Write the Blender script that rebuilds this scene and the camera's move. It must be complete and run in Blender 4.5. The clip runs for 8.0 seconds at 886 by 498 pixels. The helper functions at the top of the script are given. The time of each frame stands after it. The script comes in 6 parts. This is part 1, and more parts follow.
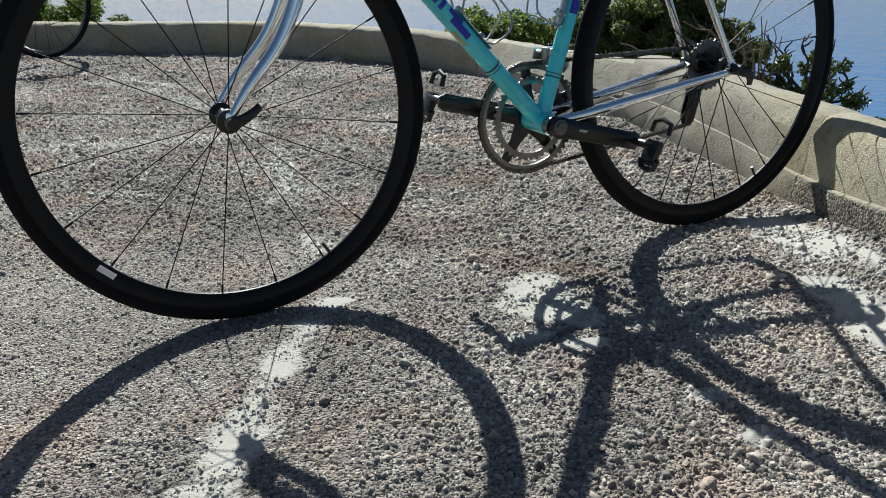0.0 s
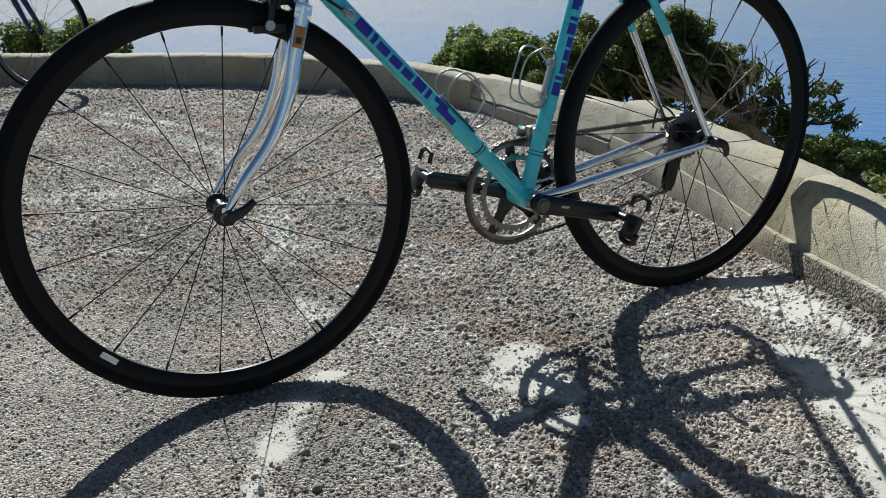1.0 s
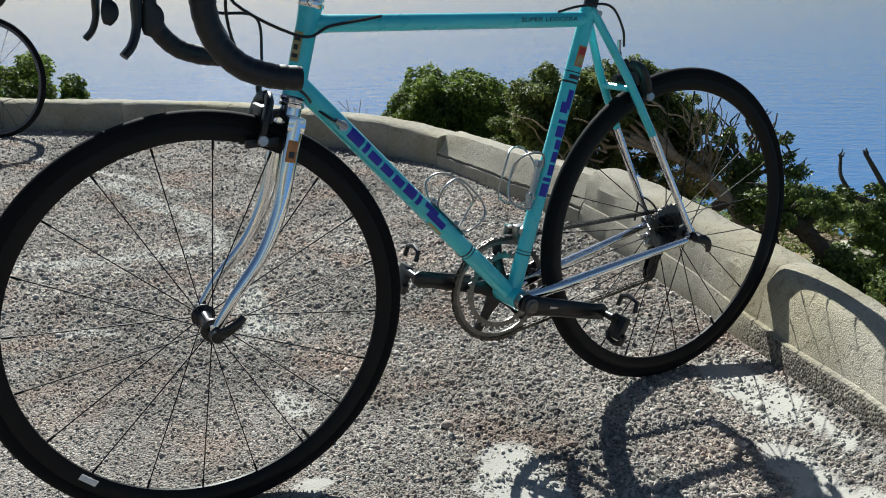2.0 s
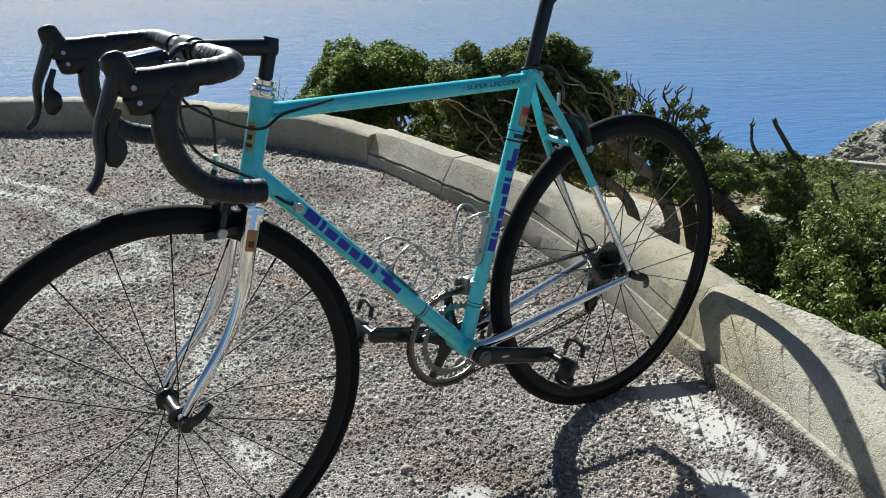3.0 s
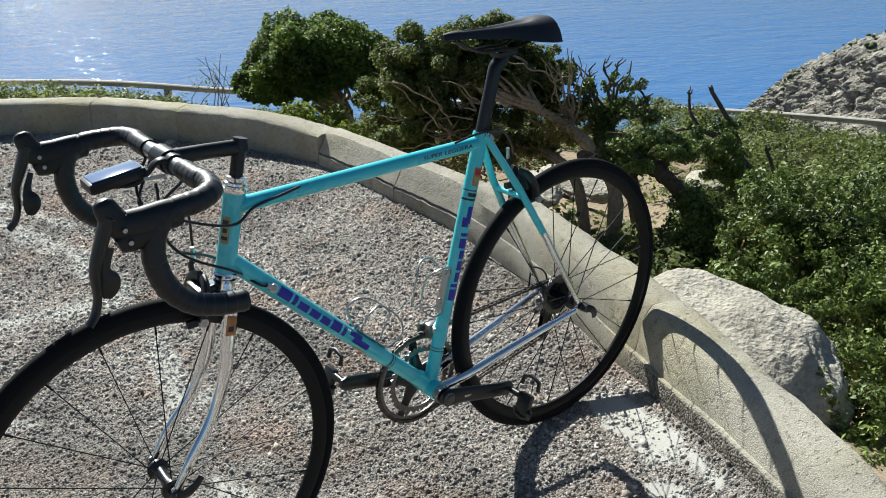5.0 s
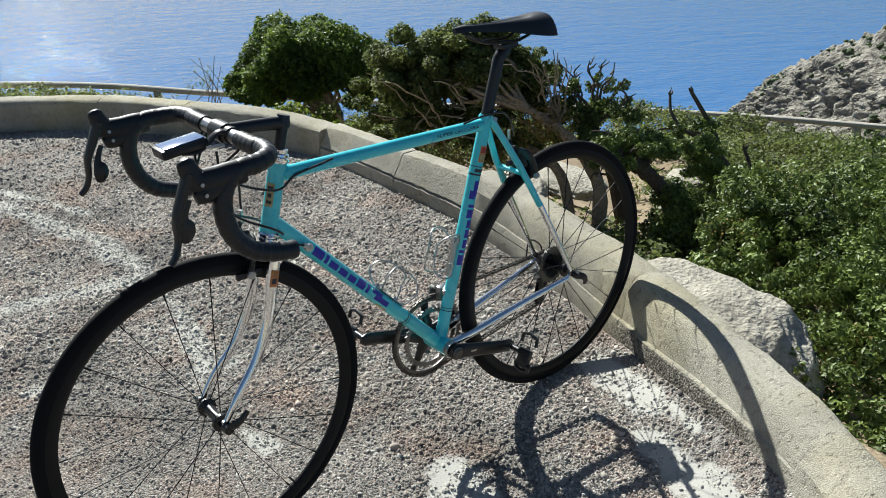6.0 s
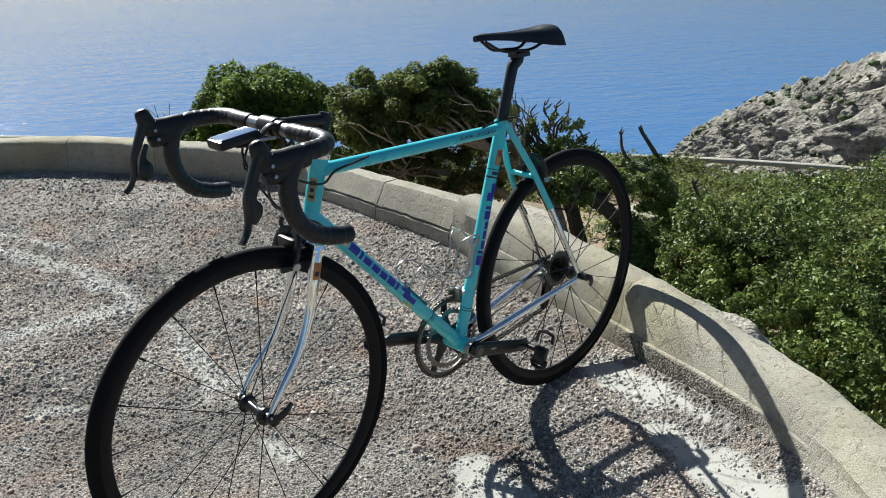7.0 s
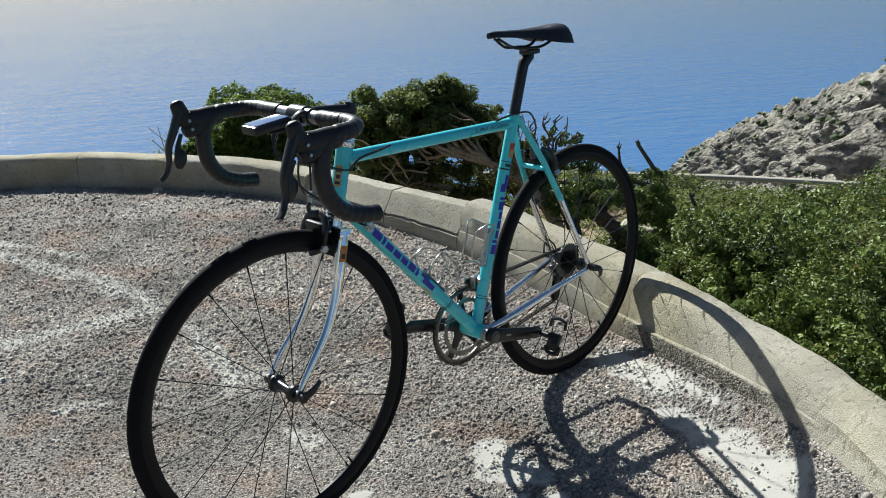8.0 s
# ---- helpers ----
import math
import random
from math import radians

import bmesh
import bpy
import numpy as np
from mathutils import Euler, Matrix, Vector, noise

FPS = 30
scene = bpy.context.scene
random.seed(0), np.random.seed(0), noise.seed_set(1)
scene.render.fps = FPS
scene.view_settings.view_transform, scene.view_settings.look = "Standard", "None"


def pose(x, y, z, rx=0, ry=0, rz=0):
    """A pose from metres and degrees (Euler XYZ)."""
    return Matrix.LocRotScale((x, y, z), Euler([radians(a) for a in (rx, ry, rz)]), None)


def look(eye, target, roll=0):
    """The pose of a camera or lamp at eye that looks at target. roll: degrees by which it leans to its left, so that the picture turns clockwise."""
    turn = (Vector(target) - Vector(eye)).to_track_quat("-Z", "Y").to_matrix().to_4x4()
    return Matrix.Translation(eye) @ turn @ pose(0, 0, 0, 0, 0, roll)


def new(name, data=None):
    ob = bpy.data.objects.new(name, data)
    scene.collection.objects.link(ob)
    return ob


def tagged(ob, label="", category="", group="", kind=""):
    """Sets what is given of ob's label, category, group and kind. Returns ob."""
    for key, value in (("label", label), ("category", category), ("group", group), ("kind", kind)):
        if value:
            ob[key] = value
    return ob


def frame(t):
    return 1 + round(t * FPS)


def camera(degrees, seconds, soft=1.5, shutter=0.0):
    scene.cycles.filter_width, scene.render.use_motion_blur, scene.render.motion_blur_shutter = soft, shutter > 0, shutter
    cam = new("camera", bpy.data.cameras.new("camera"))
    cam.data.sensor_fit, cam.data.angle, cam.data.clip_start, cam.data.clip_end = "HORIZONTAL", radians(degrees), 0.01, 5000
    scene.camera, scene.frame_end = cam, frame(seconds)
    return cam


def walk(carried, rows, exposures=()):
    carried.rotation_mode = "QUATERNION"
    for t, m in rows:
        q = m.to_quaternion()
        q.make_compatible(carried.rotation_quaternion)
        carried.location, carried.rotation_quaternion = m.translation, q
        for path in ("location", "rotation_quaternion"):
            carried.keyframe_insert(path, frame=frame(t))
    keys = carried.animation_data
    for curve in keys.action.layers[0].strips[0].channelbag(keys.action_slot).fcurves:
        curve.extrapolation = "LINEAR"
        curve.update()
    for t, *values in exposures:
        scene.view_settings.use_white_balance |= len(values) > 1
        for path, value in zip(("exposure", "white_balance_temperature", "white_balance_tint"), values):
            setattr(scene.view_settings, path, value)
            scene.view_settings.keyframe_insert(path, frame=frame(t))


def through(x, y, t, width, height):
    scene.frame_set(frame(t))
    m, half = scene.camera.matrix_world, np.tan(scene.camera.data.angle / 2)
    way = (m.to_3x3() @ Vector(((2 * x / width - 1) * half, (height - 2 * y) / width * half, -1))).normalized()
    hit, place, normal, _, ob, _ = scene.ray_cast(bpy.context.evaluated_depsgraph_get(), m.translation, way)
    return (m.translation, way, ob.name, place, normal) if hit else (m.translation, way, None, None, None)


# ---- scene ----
cam = camera(56.2, 8.0, soft=1.0)
PATH = [
    (0, (0.143, 0.176, 0.597), (0.033, 2.046, -0.102), -1.5),
    (0.5, (0.159, 0.159, 0.67), (0.053, 2.03, -0.029), -1.6),
    (1, (0.169, 0.163, 0.74), (0.06, 2.038, 0.052), -2.0),
    (1.5, (0.145, 0.188, 0.799), (0.044, 2.072, 0.134), -1.9),
    (2, (0.104, 0.225, 0.869), (0.11, 2.123, 0.239), -0.8),
    (2.2, (0.087, 0.245, 0.911), (0.147, 2.137, 0.265), -0.6),
    (3.5, (0.045, 0.261, 1.171), (0.288, 2.086, 0.391), -1.7),
    (4, (0.04, 0.28, 1.27), (0.335, 2.082, 0.454), -1.8),
    (4.5, (0.034, 0.287, 1.29), (0.337, 2.078, 0.453), -2.2),
    (5.8, (-0.023, 0.056, 1.323), (0.286, 1.84, 0.475), -2.0),
    (6, (-0.073, 0.018, 1.323), (0.271, 1.802, 0.487), -1.8),
    (6.5, (-0.194, -0.03, 1.28), (0.252, 1.757, 0.5), -1.4),
    (7, (-0.286, -0.047, 1.24), (0.211, 1.751, 0.519), -1.6),
    (7.5, (-0.34, -0.086, 1.213), (0.169, 1.722, 0.524), -1.9),
    (8, (-0.365, -0.133, 1.188), (0.148, 1.682, 0.522), -2.2),
]
walk(cam, [(t, look(eye, target, roll)) for t, eye, target, roll in PATH], exposures=[(0.0, 0.64, 6150, 6), (2.0, 0.66, 6150, 6), (3.5, 0.81, 6150, 6), (6.5, 0.80, 6150, 6), (8.0, 0.72, 6150, 6)])

# ---------------------------------------------------------------- light
SUN_AZ, SUN_EL = 106.5, 37.0
world = bpy.data.worlds.new("sky")
scene.world = world
world.use_nodes = True
wn = world.node_tree.nodes
sky = wn.new("ShaderNodeTexSky")
sky.sky_type = "NISHITA"
sky.sun_disc = False
sky.sun_elevation = radians(SUN_EL)
sky.sun_rotation = radians(90 - SUN_AZ)
sky.altitude = 90
sky.air_density, sky.dust_density, sky.ozone_density = 1.0, 1.0, 2.2
wn["Background"].inputs[1].default_value = 0.04
world.node_tree.links.new(sky.outputs[0], wn["Background"].inputs[0])
sun = new("sun", bpy.data.lights.new("sun", "SUN"))
sun.data.energy, sun.data.angle, sun.data.color = 5.0, radians(0.55), (1.0, 0.975, 0.90)
sd = Vector((math.cos(radians(SUN_EL)) * math.cos(radians(SUN_AZ)), math.cos(radians(SUN_EL)) * math.sin(radians(SUN_AZ)), math.sin(radians(SUN_EL))))
sun.matrix_world = look(sd * 30, (0, 0, 0))


# ---------------------------------------------------------------- materials
def material(name, color, rough=0.6, metal=0.0, grain=0.12, scale=60.0, blotch=0.12, big=4.0, bump=0.2, depth=0.002,
             coat=0.0, object_vary=0.0, island_vary=0.0, spec=0.5, rough_vary=0.1):
    """A principled surface with colour variation at two scales, uneven gloss and fine relief."""
    m = bpy.data.materials.new(name)
    m.use_nodes = True
    nt = m.node_tree
    n, l = nt.nodes, nt.links
    b = n["Principled BSDF"]
    tc = n.new("ShaderNodeTexCoord")
    fine, wide = n.new("ShaderNodeTexNoise"), n.new("ShaderNodeTexNoise")
    fine.inputs["Scale"].default_value, fine.inputs["Detail"].default_value = scale, 6
    wide.inputs["Scale"].default_value, wide.inputs["Detail"].default_value = big, 4
    for t in (fine, wide):
        l.new(tc.outputs["Object"], t.inputs["Vector"])

    def ranged(src, amount):
        r = n.new("ShaderNodeMapRange")
        r.inputs["From Min"].default_value, r.inputs["From Max"].default_value = 0.25, 0.75
        r.inputs["To Min"].default_value, r.inputs["To Max"].default_value = 1 - amount, 1 + amount
        l.new(src, r.inputs["Value"])
        return r.outputs["Result"]

    def times(a, c):
        k = n.new("ShaderNodeMath")
        k.operation = "MULTIPLY"
        l.new(a, k.inputs[0])
        l.new(c, k.inputs[1])
        return k.outputs[0]

    v = times(ranged(fine.outputs["Fac"], grain), ranged(wide.outputs["Fac"], blotch))
    if object_vary:
        oi = n.new("ShaderNodeObjectInfo")
        r = n.new("ShaderNodeMapRange")
        r.inputs["To Min"].default_value, r.inputs["To Max"].default_value = 1 - object_vary, 1 + object_vary
        l.new(oi.outputs["Random"], r.inputs["Value"])
        v = times(v, r.outputs["Result"])
    if island_vary:
        ge = n.new("ShaderNodeNewGeometry")
        r = n.new("ShaderNodeMapRange")
        r.inputs["To Min"].default_value, r.inputs["To Max"].default_value = 1 - island_vary, 1 + island_vary
        l.new(ge.outputs["Random Per Island"], r.inputs["Value"])
        v = times(v, r.outputs["Result"])
    mul = n.new("ShaderNodeMix")
    mul.data_type, mul.blend_type = "RGBA", "MULTIPLY"
    mul.inputs["Factor"].default_value = 1
    mul.inputs["A"].default_value = (*color, 1)
    l.new(v, mul.inputs["B"])
    l.new(mul.outputs["Result"], b.inputs["Base Color"])
    rr = n.new("ShaderNodeMapRange")
    rr.inputs["To Min"].default_value, rr.inputs["To Max"].default_value = max(rough - rough_vary, 0.02), min(rough + rough_vary, 1)
    l.new(wide.outputs["Fac"], rr.inputs["Value"])
    l.new(rr.outputs["Result"], b.inputs["Roughness"])
    b.inputs["Metallic"].default_value = metal
    b.inputs["Coat Weight"].default_value = coat
    b.inputs["Coat Roughness"].default_value = 0.08
    b.inputs["Specular IOR Level"].default_value = spec
    if bump:
        bp = n.new("ShaderNodeBump")
        bp.inputs["Strength"].default_value, bp.inputs["Distance"].default_value = bump, depth
        l.new(fine.outputs["Fac"], bp.inputs["Height"])
        l.new(bp.outputs["Normal"], b.inputs["Normal"])
    return m


def leaf_material(name, dark, light, through=0.42, rough=0.55):
    """Leaves that differ one by one from dark to light, shine a little and let some light through."""
    m = bpy.data.materials.new(name)
    m.use_nodes = True
    n, l = m.node_tree.nodes, m.node_tree.links
    b, out = n["Principled BSDF"], n["Material Output"]
    ge, tc, no = n.new("ShaderNodeNewGeometry"), n.new("ShaderNodeTexCoord"), n.new("ShaderNodeTexNoise")
    no.inputs["Scale"].default_value, no.inputs["Detail"].default_value = 2.2, 3
    l.new(tc.outputs["Object"], no.inputs["Vector"])
    add = n.new("ShaderNodeMath")
    add.operation = "MULTIPLY_ADD"
    add.inputs[1].default_value = 0.65
    l.new(ge.outputs["Random Per Island"], add.inputs[0])
    sub = n.new("ShaderNodeMath")
    sub.operation = "MULTIPLY_ADD"
    sub.inputs[1].default_value, sub.inputs[2].default_value = 1.6, -0.62
    l.new(no.outputs["Fac"], sub.inputs[0])
    l.new(sub.outputs[0], add.inputs[2])
    ramp = n.new("ShaderNodeValToRGB")
    ramp.color_ramp.elements[0].color, ramp.color_ramp.elements[1].color = (*dark, 1), (*light, 1)
    l.new(add.outputs[0], ramp.inputs["Fac"])
    l.new(ramp.outputs["Color"], b.inputs["Base Color"])
    b.inputs["Roughness"].default_value = rough
    b.inputs["Specular IOR Level"].default_value = 0.3
    tr, mix = n.new("ShaderNodeBsdfTranslucent"), n.new("ShaderNodeMixShader")
    l.new(ramp.outputs["Color"], tr.inputs["Color"])
    mix.inputs["Fac"].default_value = through
    l.new(b.outputs[0], mix.inputs[1])
    l.new(tr.outputs[0], mix.inputs[2])
    l.new(mix.outputs[0], out.inputs["Surface"])
    return m


def gravel_material(name, cells, island):
    """Grey limestone chippings with some pink and buff ones, whitened where old paint or cement lies on them."""
    m = bpy.data.materials.new(name)
    m.use_nodes = True
    n, l = m.node_tree.nodes, m.node_tree.links
    b = n["Principled BSDF"]
    tc = n.new("ShaderNodeTexCoord")
    vo, no, wide = n.new("ShaderNodeTexVoronoi"), n.new("ShaderNodeTexNoise"), n.new("ShaderNodeTexNoise")
    vo.inputs["Scale"].default_value = cells
    no.inputs["Scale"].default_value, no.inputs["Detail"].default_value = 260, 5
    wide.inputs["Scale"].default_value, wide.inputs["Detail"].default_value = 2.3, 6
    for t in (vo, no, wide):
        l.new(tc.outputs["Object"], t.inputs["Vector"])
    ramp = n.new("ShaderNodeValToRGB")
    cr = ramp.color_ramp
    stops = [(0.0, (0.13, 0.122, 0.112)), (0.2, (0.225, 0.211, 0.189)), (0.5, (0.315, 0.295, 0.262)), (0.7, (0.32, 0.262, 0.226)),
             (0.88, (0.365, 0.343, 0.306)), (1.0, (0.47, 0.447, 0.405))] if island else [
             (0.0, (0.085, 0.078, 0.07)), (0.22, (0.19, 0.177, 0.16)), (0.5, (0.29, 0.27, 0.243)), (0.7, (0.28, 0.226, 0.194)),
             (0.86, (0.34, 0.32, 0.29)), (1.0, (0.46, 0.44, 0.405))]
    lift = 1.12 if island else 1.0
    stops = [(p, (c[0] * lift, c[1] * lift * 0.992, c[2] * lift * 0.985)) for p, c in stops]
    cr.elements[0].position, cr.elements[0].color = stops[0][0], (*stops[0][1], 1)
    cr.elements[1].position, cr.elements[1].color = stops[-1][0], (*stops[-1][1], 1)
    for pos, c in stops[1:-1]:
        cr.elements.new(pos).color = (*c, 1)
    if island:
        ge = n.new("ShaderNodeNewGeometry")
        l.new(ge.outputs["Random Per Island"], ramp.inputs["Fac"])
    else:
        sep = n.new("ShaderNodeSeparateColor")
        l.new(vo.outputs["Color"], sep.inputs["Color"])
        l.new(sep.outputs["Red"], ramp.inputs["Fac"])
    tone = n.new("ShaderNodeMix")
    tone.data_type, tone.blend_type = "RGBA", "MULTIPLY"
    tone.inputs["Factor"].default_value = 1
    r1 = n.new("ShaderNodeMapRange")
    r1.inputs["From Min"].default_value, r1.inputs["From Max"].default_value = 0.36, 0.64
    r1.inputs["To Min"].default_value, r1.inputs["To Max"].default_value = 0.66, 1.20
    l.new(wide.outputs["Fac"], r1.inputs["Value"])
    l.new(ramp.outputs["Color"], tone.inputs["A"])
    l.new(r1.outputs["Result"], tone.inputs["B"])
    n3 = n.new("ShaderNodeTexNoise")
    n3.inputs["Scale"].default_value, n3.inputs["Detail"].default_value = 3.4, 6
    l.new(tc.outputs["Object"], n3.inputs["Vector"])
    r3 = n.new("ShaderNodeMapRange")
    r3.inputs["From Min"].default_value, r3.inputs["From Max"].default_value = 0.5, 0.72
    r3.inputs["To Max"].default_value = 0.72
    l.new(n3.outputs["Fac"], r3.inputs["Value"])
    pink = n.new("ShaderNodeMix")
    pink.data_type, pink.blend_type = "RGBA", "MULTIPLY"
    pink.inputs["B"].default_value = (1.05, 0.80, 0.68, 1)
    l.new(r3.outputs["Result"], pink.inputs["Factor"])
    l.new(tone.outputs["Result"], pink.inputs["A"])
    at = n.new("ShaderNodeAttribute")
    at.attribute_name = "paint"
    pm = n.new("ShaderNodeMath")
    pm.operation = "MULTIPLY_ADD"
    pm.inputs[1].default_value = 1.5
    l.new(at.outputs["Fac"], pm.inputs[0])
    nn = n.new("ShaderNodeMapRange")
    nn.inputs["From Min"].default_value, nn.inputs["From Max"].default_value = 0.3, 0.7
    nn.inputs["To Min"].default_value, nn.inputs["To Max"].default_value = -0.72, 0.12
    n2 = n.new("ShaderNodeTexNoise")
    n2.inputs["Scale"].default_value, n2.inputs["Detail"].default_value = 55, 8
    l.new(tc.outputs["Object"], n2.inputs["Vector"])
    l.new(n2.outputs["Fac"], nn.inputs["Value"])
    l.new(nn.outputs["Result"], pm.inputs[2])
    pm.use_clamp = True
    white = n.new("ShaderNodeMix")
    white.data_type = "RGBA"
    white.inputs["B"].default_value = (0.43, 0.412, 0.372, 1)
    l.new(pm.outputs[0], white.inputs["Factor"])
    l.new(pink.outputs["Result"], white.inputs["A"])
    l.new(white.outputs["Result"], b.inputs["Base Color"])
    b.inputs["Roughness"].default_value = 0.9
    b.inputs["Specular IOR Level"].default_value = 0.25
    bp, bp2 = n.new("ShaderNodeBump"), n.new("ShaderNodeBump")
    bp.inputs["Strength"].default_value, bp.inputs["Distance"].default_value = 0.5, 0.0025
    l.new(no.outputs["Fac"], bp.inputs["Height"])
    if not island:
        bp2.inputs["Strength"].default_value, bp2.inputs["Distance"].default_value = 0.9, 0.0055
        bp2.invert = True
        l.new(vo.outputs["Distance"], bp2.inputs["Height"])
        inv = n.new("ShaderNodeMath")
        inv.operation = "MULTIPLY_ADD"
        inv.inputs[1].default_value, inv.inputs[2].default_value = -0.9, 0.92
        l.new(pm.outputs[0], inv.inputs[0])
        l.new(inv.outputs[0], bp2.inputs["Strength"])
        l.new(bp2.outputs["Normal"], bp.inputs["Normal"])
    l.new(bp.outputs["Normal"], b.inputs["Normal"])
    return m


def concrete_material():
    """Sandy pitted concrete; dark exposed aggregate where the footing was cast rough."""
    m = material("weathered_concrete", (0.37, 0.342, 0.278), rough=0.92, grain=0.36, scale=300, blotch=0.24, big=5, bump=0.9, depth=0.0035,
                 object_vary=0.1, spec=0.2)
    n, l = m.node_tree.nodes, m.node_tree.links
    b = n["Principled BSDF"]
    base = b.inputs["Base Color"].links[0].from_socket
    relief = b.inputs["Normal"].links[0].from_socket
    tc = n.new("ShaderNodeTexCoord")

    def tex(kind, scale, detail=0):
        t = n.new(kind)
        t.inputs["Scale"].default_value = scale
        if detail:
            t.inputs["Detail"].default_value = detail
        l.new(tc.outputs["Object"], t.inputs["Vector"])
        return t

    def ranged(src, a, c, lo, hi):
        r = n.new("ShaderNodeMapRange")
        r.inputs["From Min"].default_value, r.inputs["From Max"].default_value = a, c
        r.inputs["To Min"].default_value, r.inputs["To Max"].default_value = lo, hi
        l.new(src, r.inputs["Value"])
        return r.outputs["Result"]

    def blend(kind, fac, a, c):
        x = n.new("ShaderNodeMix")
        x.data_type, x.blend_type = "RGBA", kind
        l.new(fac, x.inputs["Factor"])
        l.new(a, x.inputs["A"])
        if isinstance(c, tuple):
            x.inputs["B"].default_value = c
        else:
            l.new(c, x.inputs["B"])
        return x.outputs["Result"]

    at = n.new("ShaderNodeAttribute")
    at.attribute_name = "rough_band"
    pits, stain, grit = tex("ShaderNodeTexNoise", 48, 8), tex("ShaderNodeTexNoise", 2.6, 5), tex("ShaderNodeTexVoronoi", 150)
    hole = ranged(pits.outputs["Fac"], 0.54, 0.74, 0, 0.6)
    col = blend("MIX", hole, base, (0.20, 0.175, 0.13, 1))
    col = blend("MULTIPLY", ranged(stain.outputs["Fac"], 0.48, 0.7, 0, 0.8), col, (0.93, 0.88, 0.66, 1))
    ramp = n.new("ShaderNodeValToRGB")
    ramp.color_ramp.elements[0].color, ramp.color_ramp.elements[1].color = (0.03, 0.027, 0.024, 1), (0.27, 0.245, 0.205, 1)
    sep = n.new("ShaderNodeSeparateColor")
    l.new(grit.outputs["Color"], sep.inputs["Color"])
    l.new(sep.outputs["Red"], ramp.inputs["Fac"])
    col = blend("MIX", at.outputs["Fac"], col, ramp.outputs["Color"])
    l.new(col, b.inputs["Base Color"])
    b1, b2 = n.new("ShaderNodeBump"), n.new("ShaderNodeBump")
    b1.inputs["Distance"].default_value, b1.inputs["Strength"].default_value, b1.invert = 0.006, 0.6, True
    l.new(hole, b1.inputs["Height"])
    l.new(relief, b1.inputs["Normal"])
    b2.inputs["Distance"].default_value, b2.invert = 0.006, True
    l.new(at.outputs["Fac"], b2.inputs["Strength"])
    l.new(grit.outputs["Distance"], b2.inputs["Height"])
    l.new(b1.outputs["Normal"], b2.inputs["Normal"])
    l.new(b2.outputs["Normal"], b.inputs["Normal"])
    return m


def sea_material():
    m = bpy.data.materials.new("sea_water")
    m.use_nodes = True
    n, l = m.node_tree.nodes, m.node_tree.links
    b = n["Principled BSDF"]
    b.inputs["Base Color"].default_value = (0.055, 0.16, 0.36, 1)
    b.inputs["Roughness"].default_value = 0.12
    b.inputs["IOR"].default_value = 1.33
    tc, mp = n.new("ShaderNodeTexCoord"), n.new("ShaderNodeMapping")
    mp.inputs["Rotation"].default_value = (0, 0, radians(25))
    mp.inputs["Scale"].default_value = (1, 2.2, 1)
    l.new(tc.outputs["Object"], mp.inputs["Vector"])
    small, swell, far = n.new("ShaderNodeTexNoise"), n.new("ShaderNodeTexNoise"), n.new("ShaderNodeTexNoise")
    small.inputs["Scale"].default_value, small.inputs["Detail"].default_value = 0.30, 3
    swell.inputs["Scale"].default_value, swell.inputs["Detail"].default_value = 0.06, 4
    far.inputs["Scale"].default_value, far.inputs["Detail"].default_value = 0.008, 3
    for t in (small, swell, far):
        l.new(mp.outputs["Vector"], t.inputs["Vector"])
    b1, b2 = n.new("ShaderNodeBump"), n.new("ShaderNodeBump")
    b1.inputs["Strength"].default_value, b1.inputs["Distance"].default_value = 0.33, 1.0
    b2.inputs["Strength"].default_value, b2.inputs["Distance"].default_value = 0.27, 3.0
    l.new(small.outputs["Fac"], b1.inputs["Height"])
    l.new(swell.outputs["Fac"], b2.inputs["Height"])
    l.new(b2.outputs["Normal"], b1.inputs["Normal"])
    l.new(b1.outputs["Normal"], b.inputs["Normal"])
    rr = n.new("ShaderNodeMapRange")
    rr.inputs["To Min"].default_value, rr.inputs["To Max"].default_value = 0.05, 0.09
    l.new(far.outputs["Fac"], rr.inputs["Value"])
    l.new(rr.outputs["Result"], b.inputs["Roughness"])
    # wind-ruffled patches: the gloss breaks up into short bright and dull streaks
    ruffle, gust, sum_, sp = n.new("ShaderNodeTexNoise"), n.new("ShaderNodeTexNoise"), n.new("ShaderNodeMath"), n.new("ShaderNodeMapRange")
    ruffle.inputs["Scale"].default_value, ruffle.inputs["Detail"].default_value, ruffle.inputs["Roughness"].default_value = 0.17, 6, 0.65
    gust.inputs["Scale"].default_value, gust.inputs["Detail"].default_value = 0.012, 4
    for t in (ruffle, gust):
        l.new(tc.outputs["Object"], t.inputs["Vector"])
    sum_.operation = "MULTIPLY_ADD"
    sum_.inputs[1].default_value = 0.45
    l.new(gust.outputs["Fac"], sum_.inputs[0])
    l.new(ruffle.outputs["Fac"], sum_.inputs[2])
    sp.inputs["From Min"].default_value, sp.inputs["From Max"].default_value = 0.66, 0.82
    sp.inputs["To Min"].default_value, sp.inputs["To Max"].default_value = 0.22, 0.70
    l.new(sum_.outputs[0], sp.inputs["Value"])
    l.new(sp.outputs["Result"], b.inputs["Specular IOR Level"])
    return m


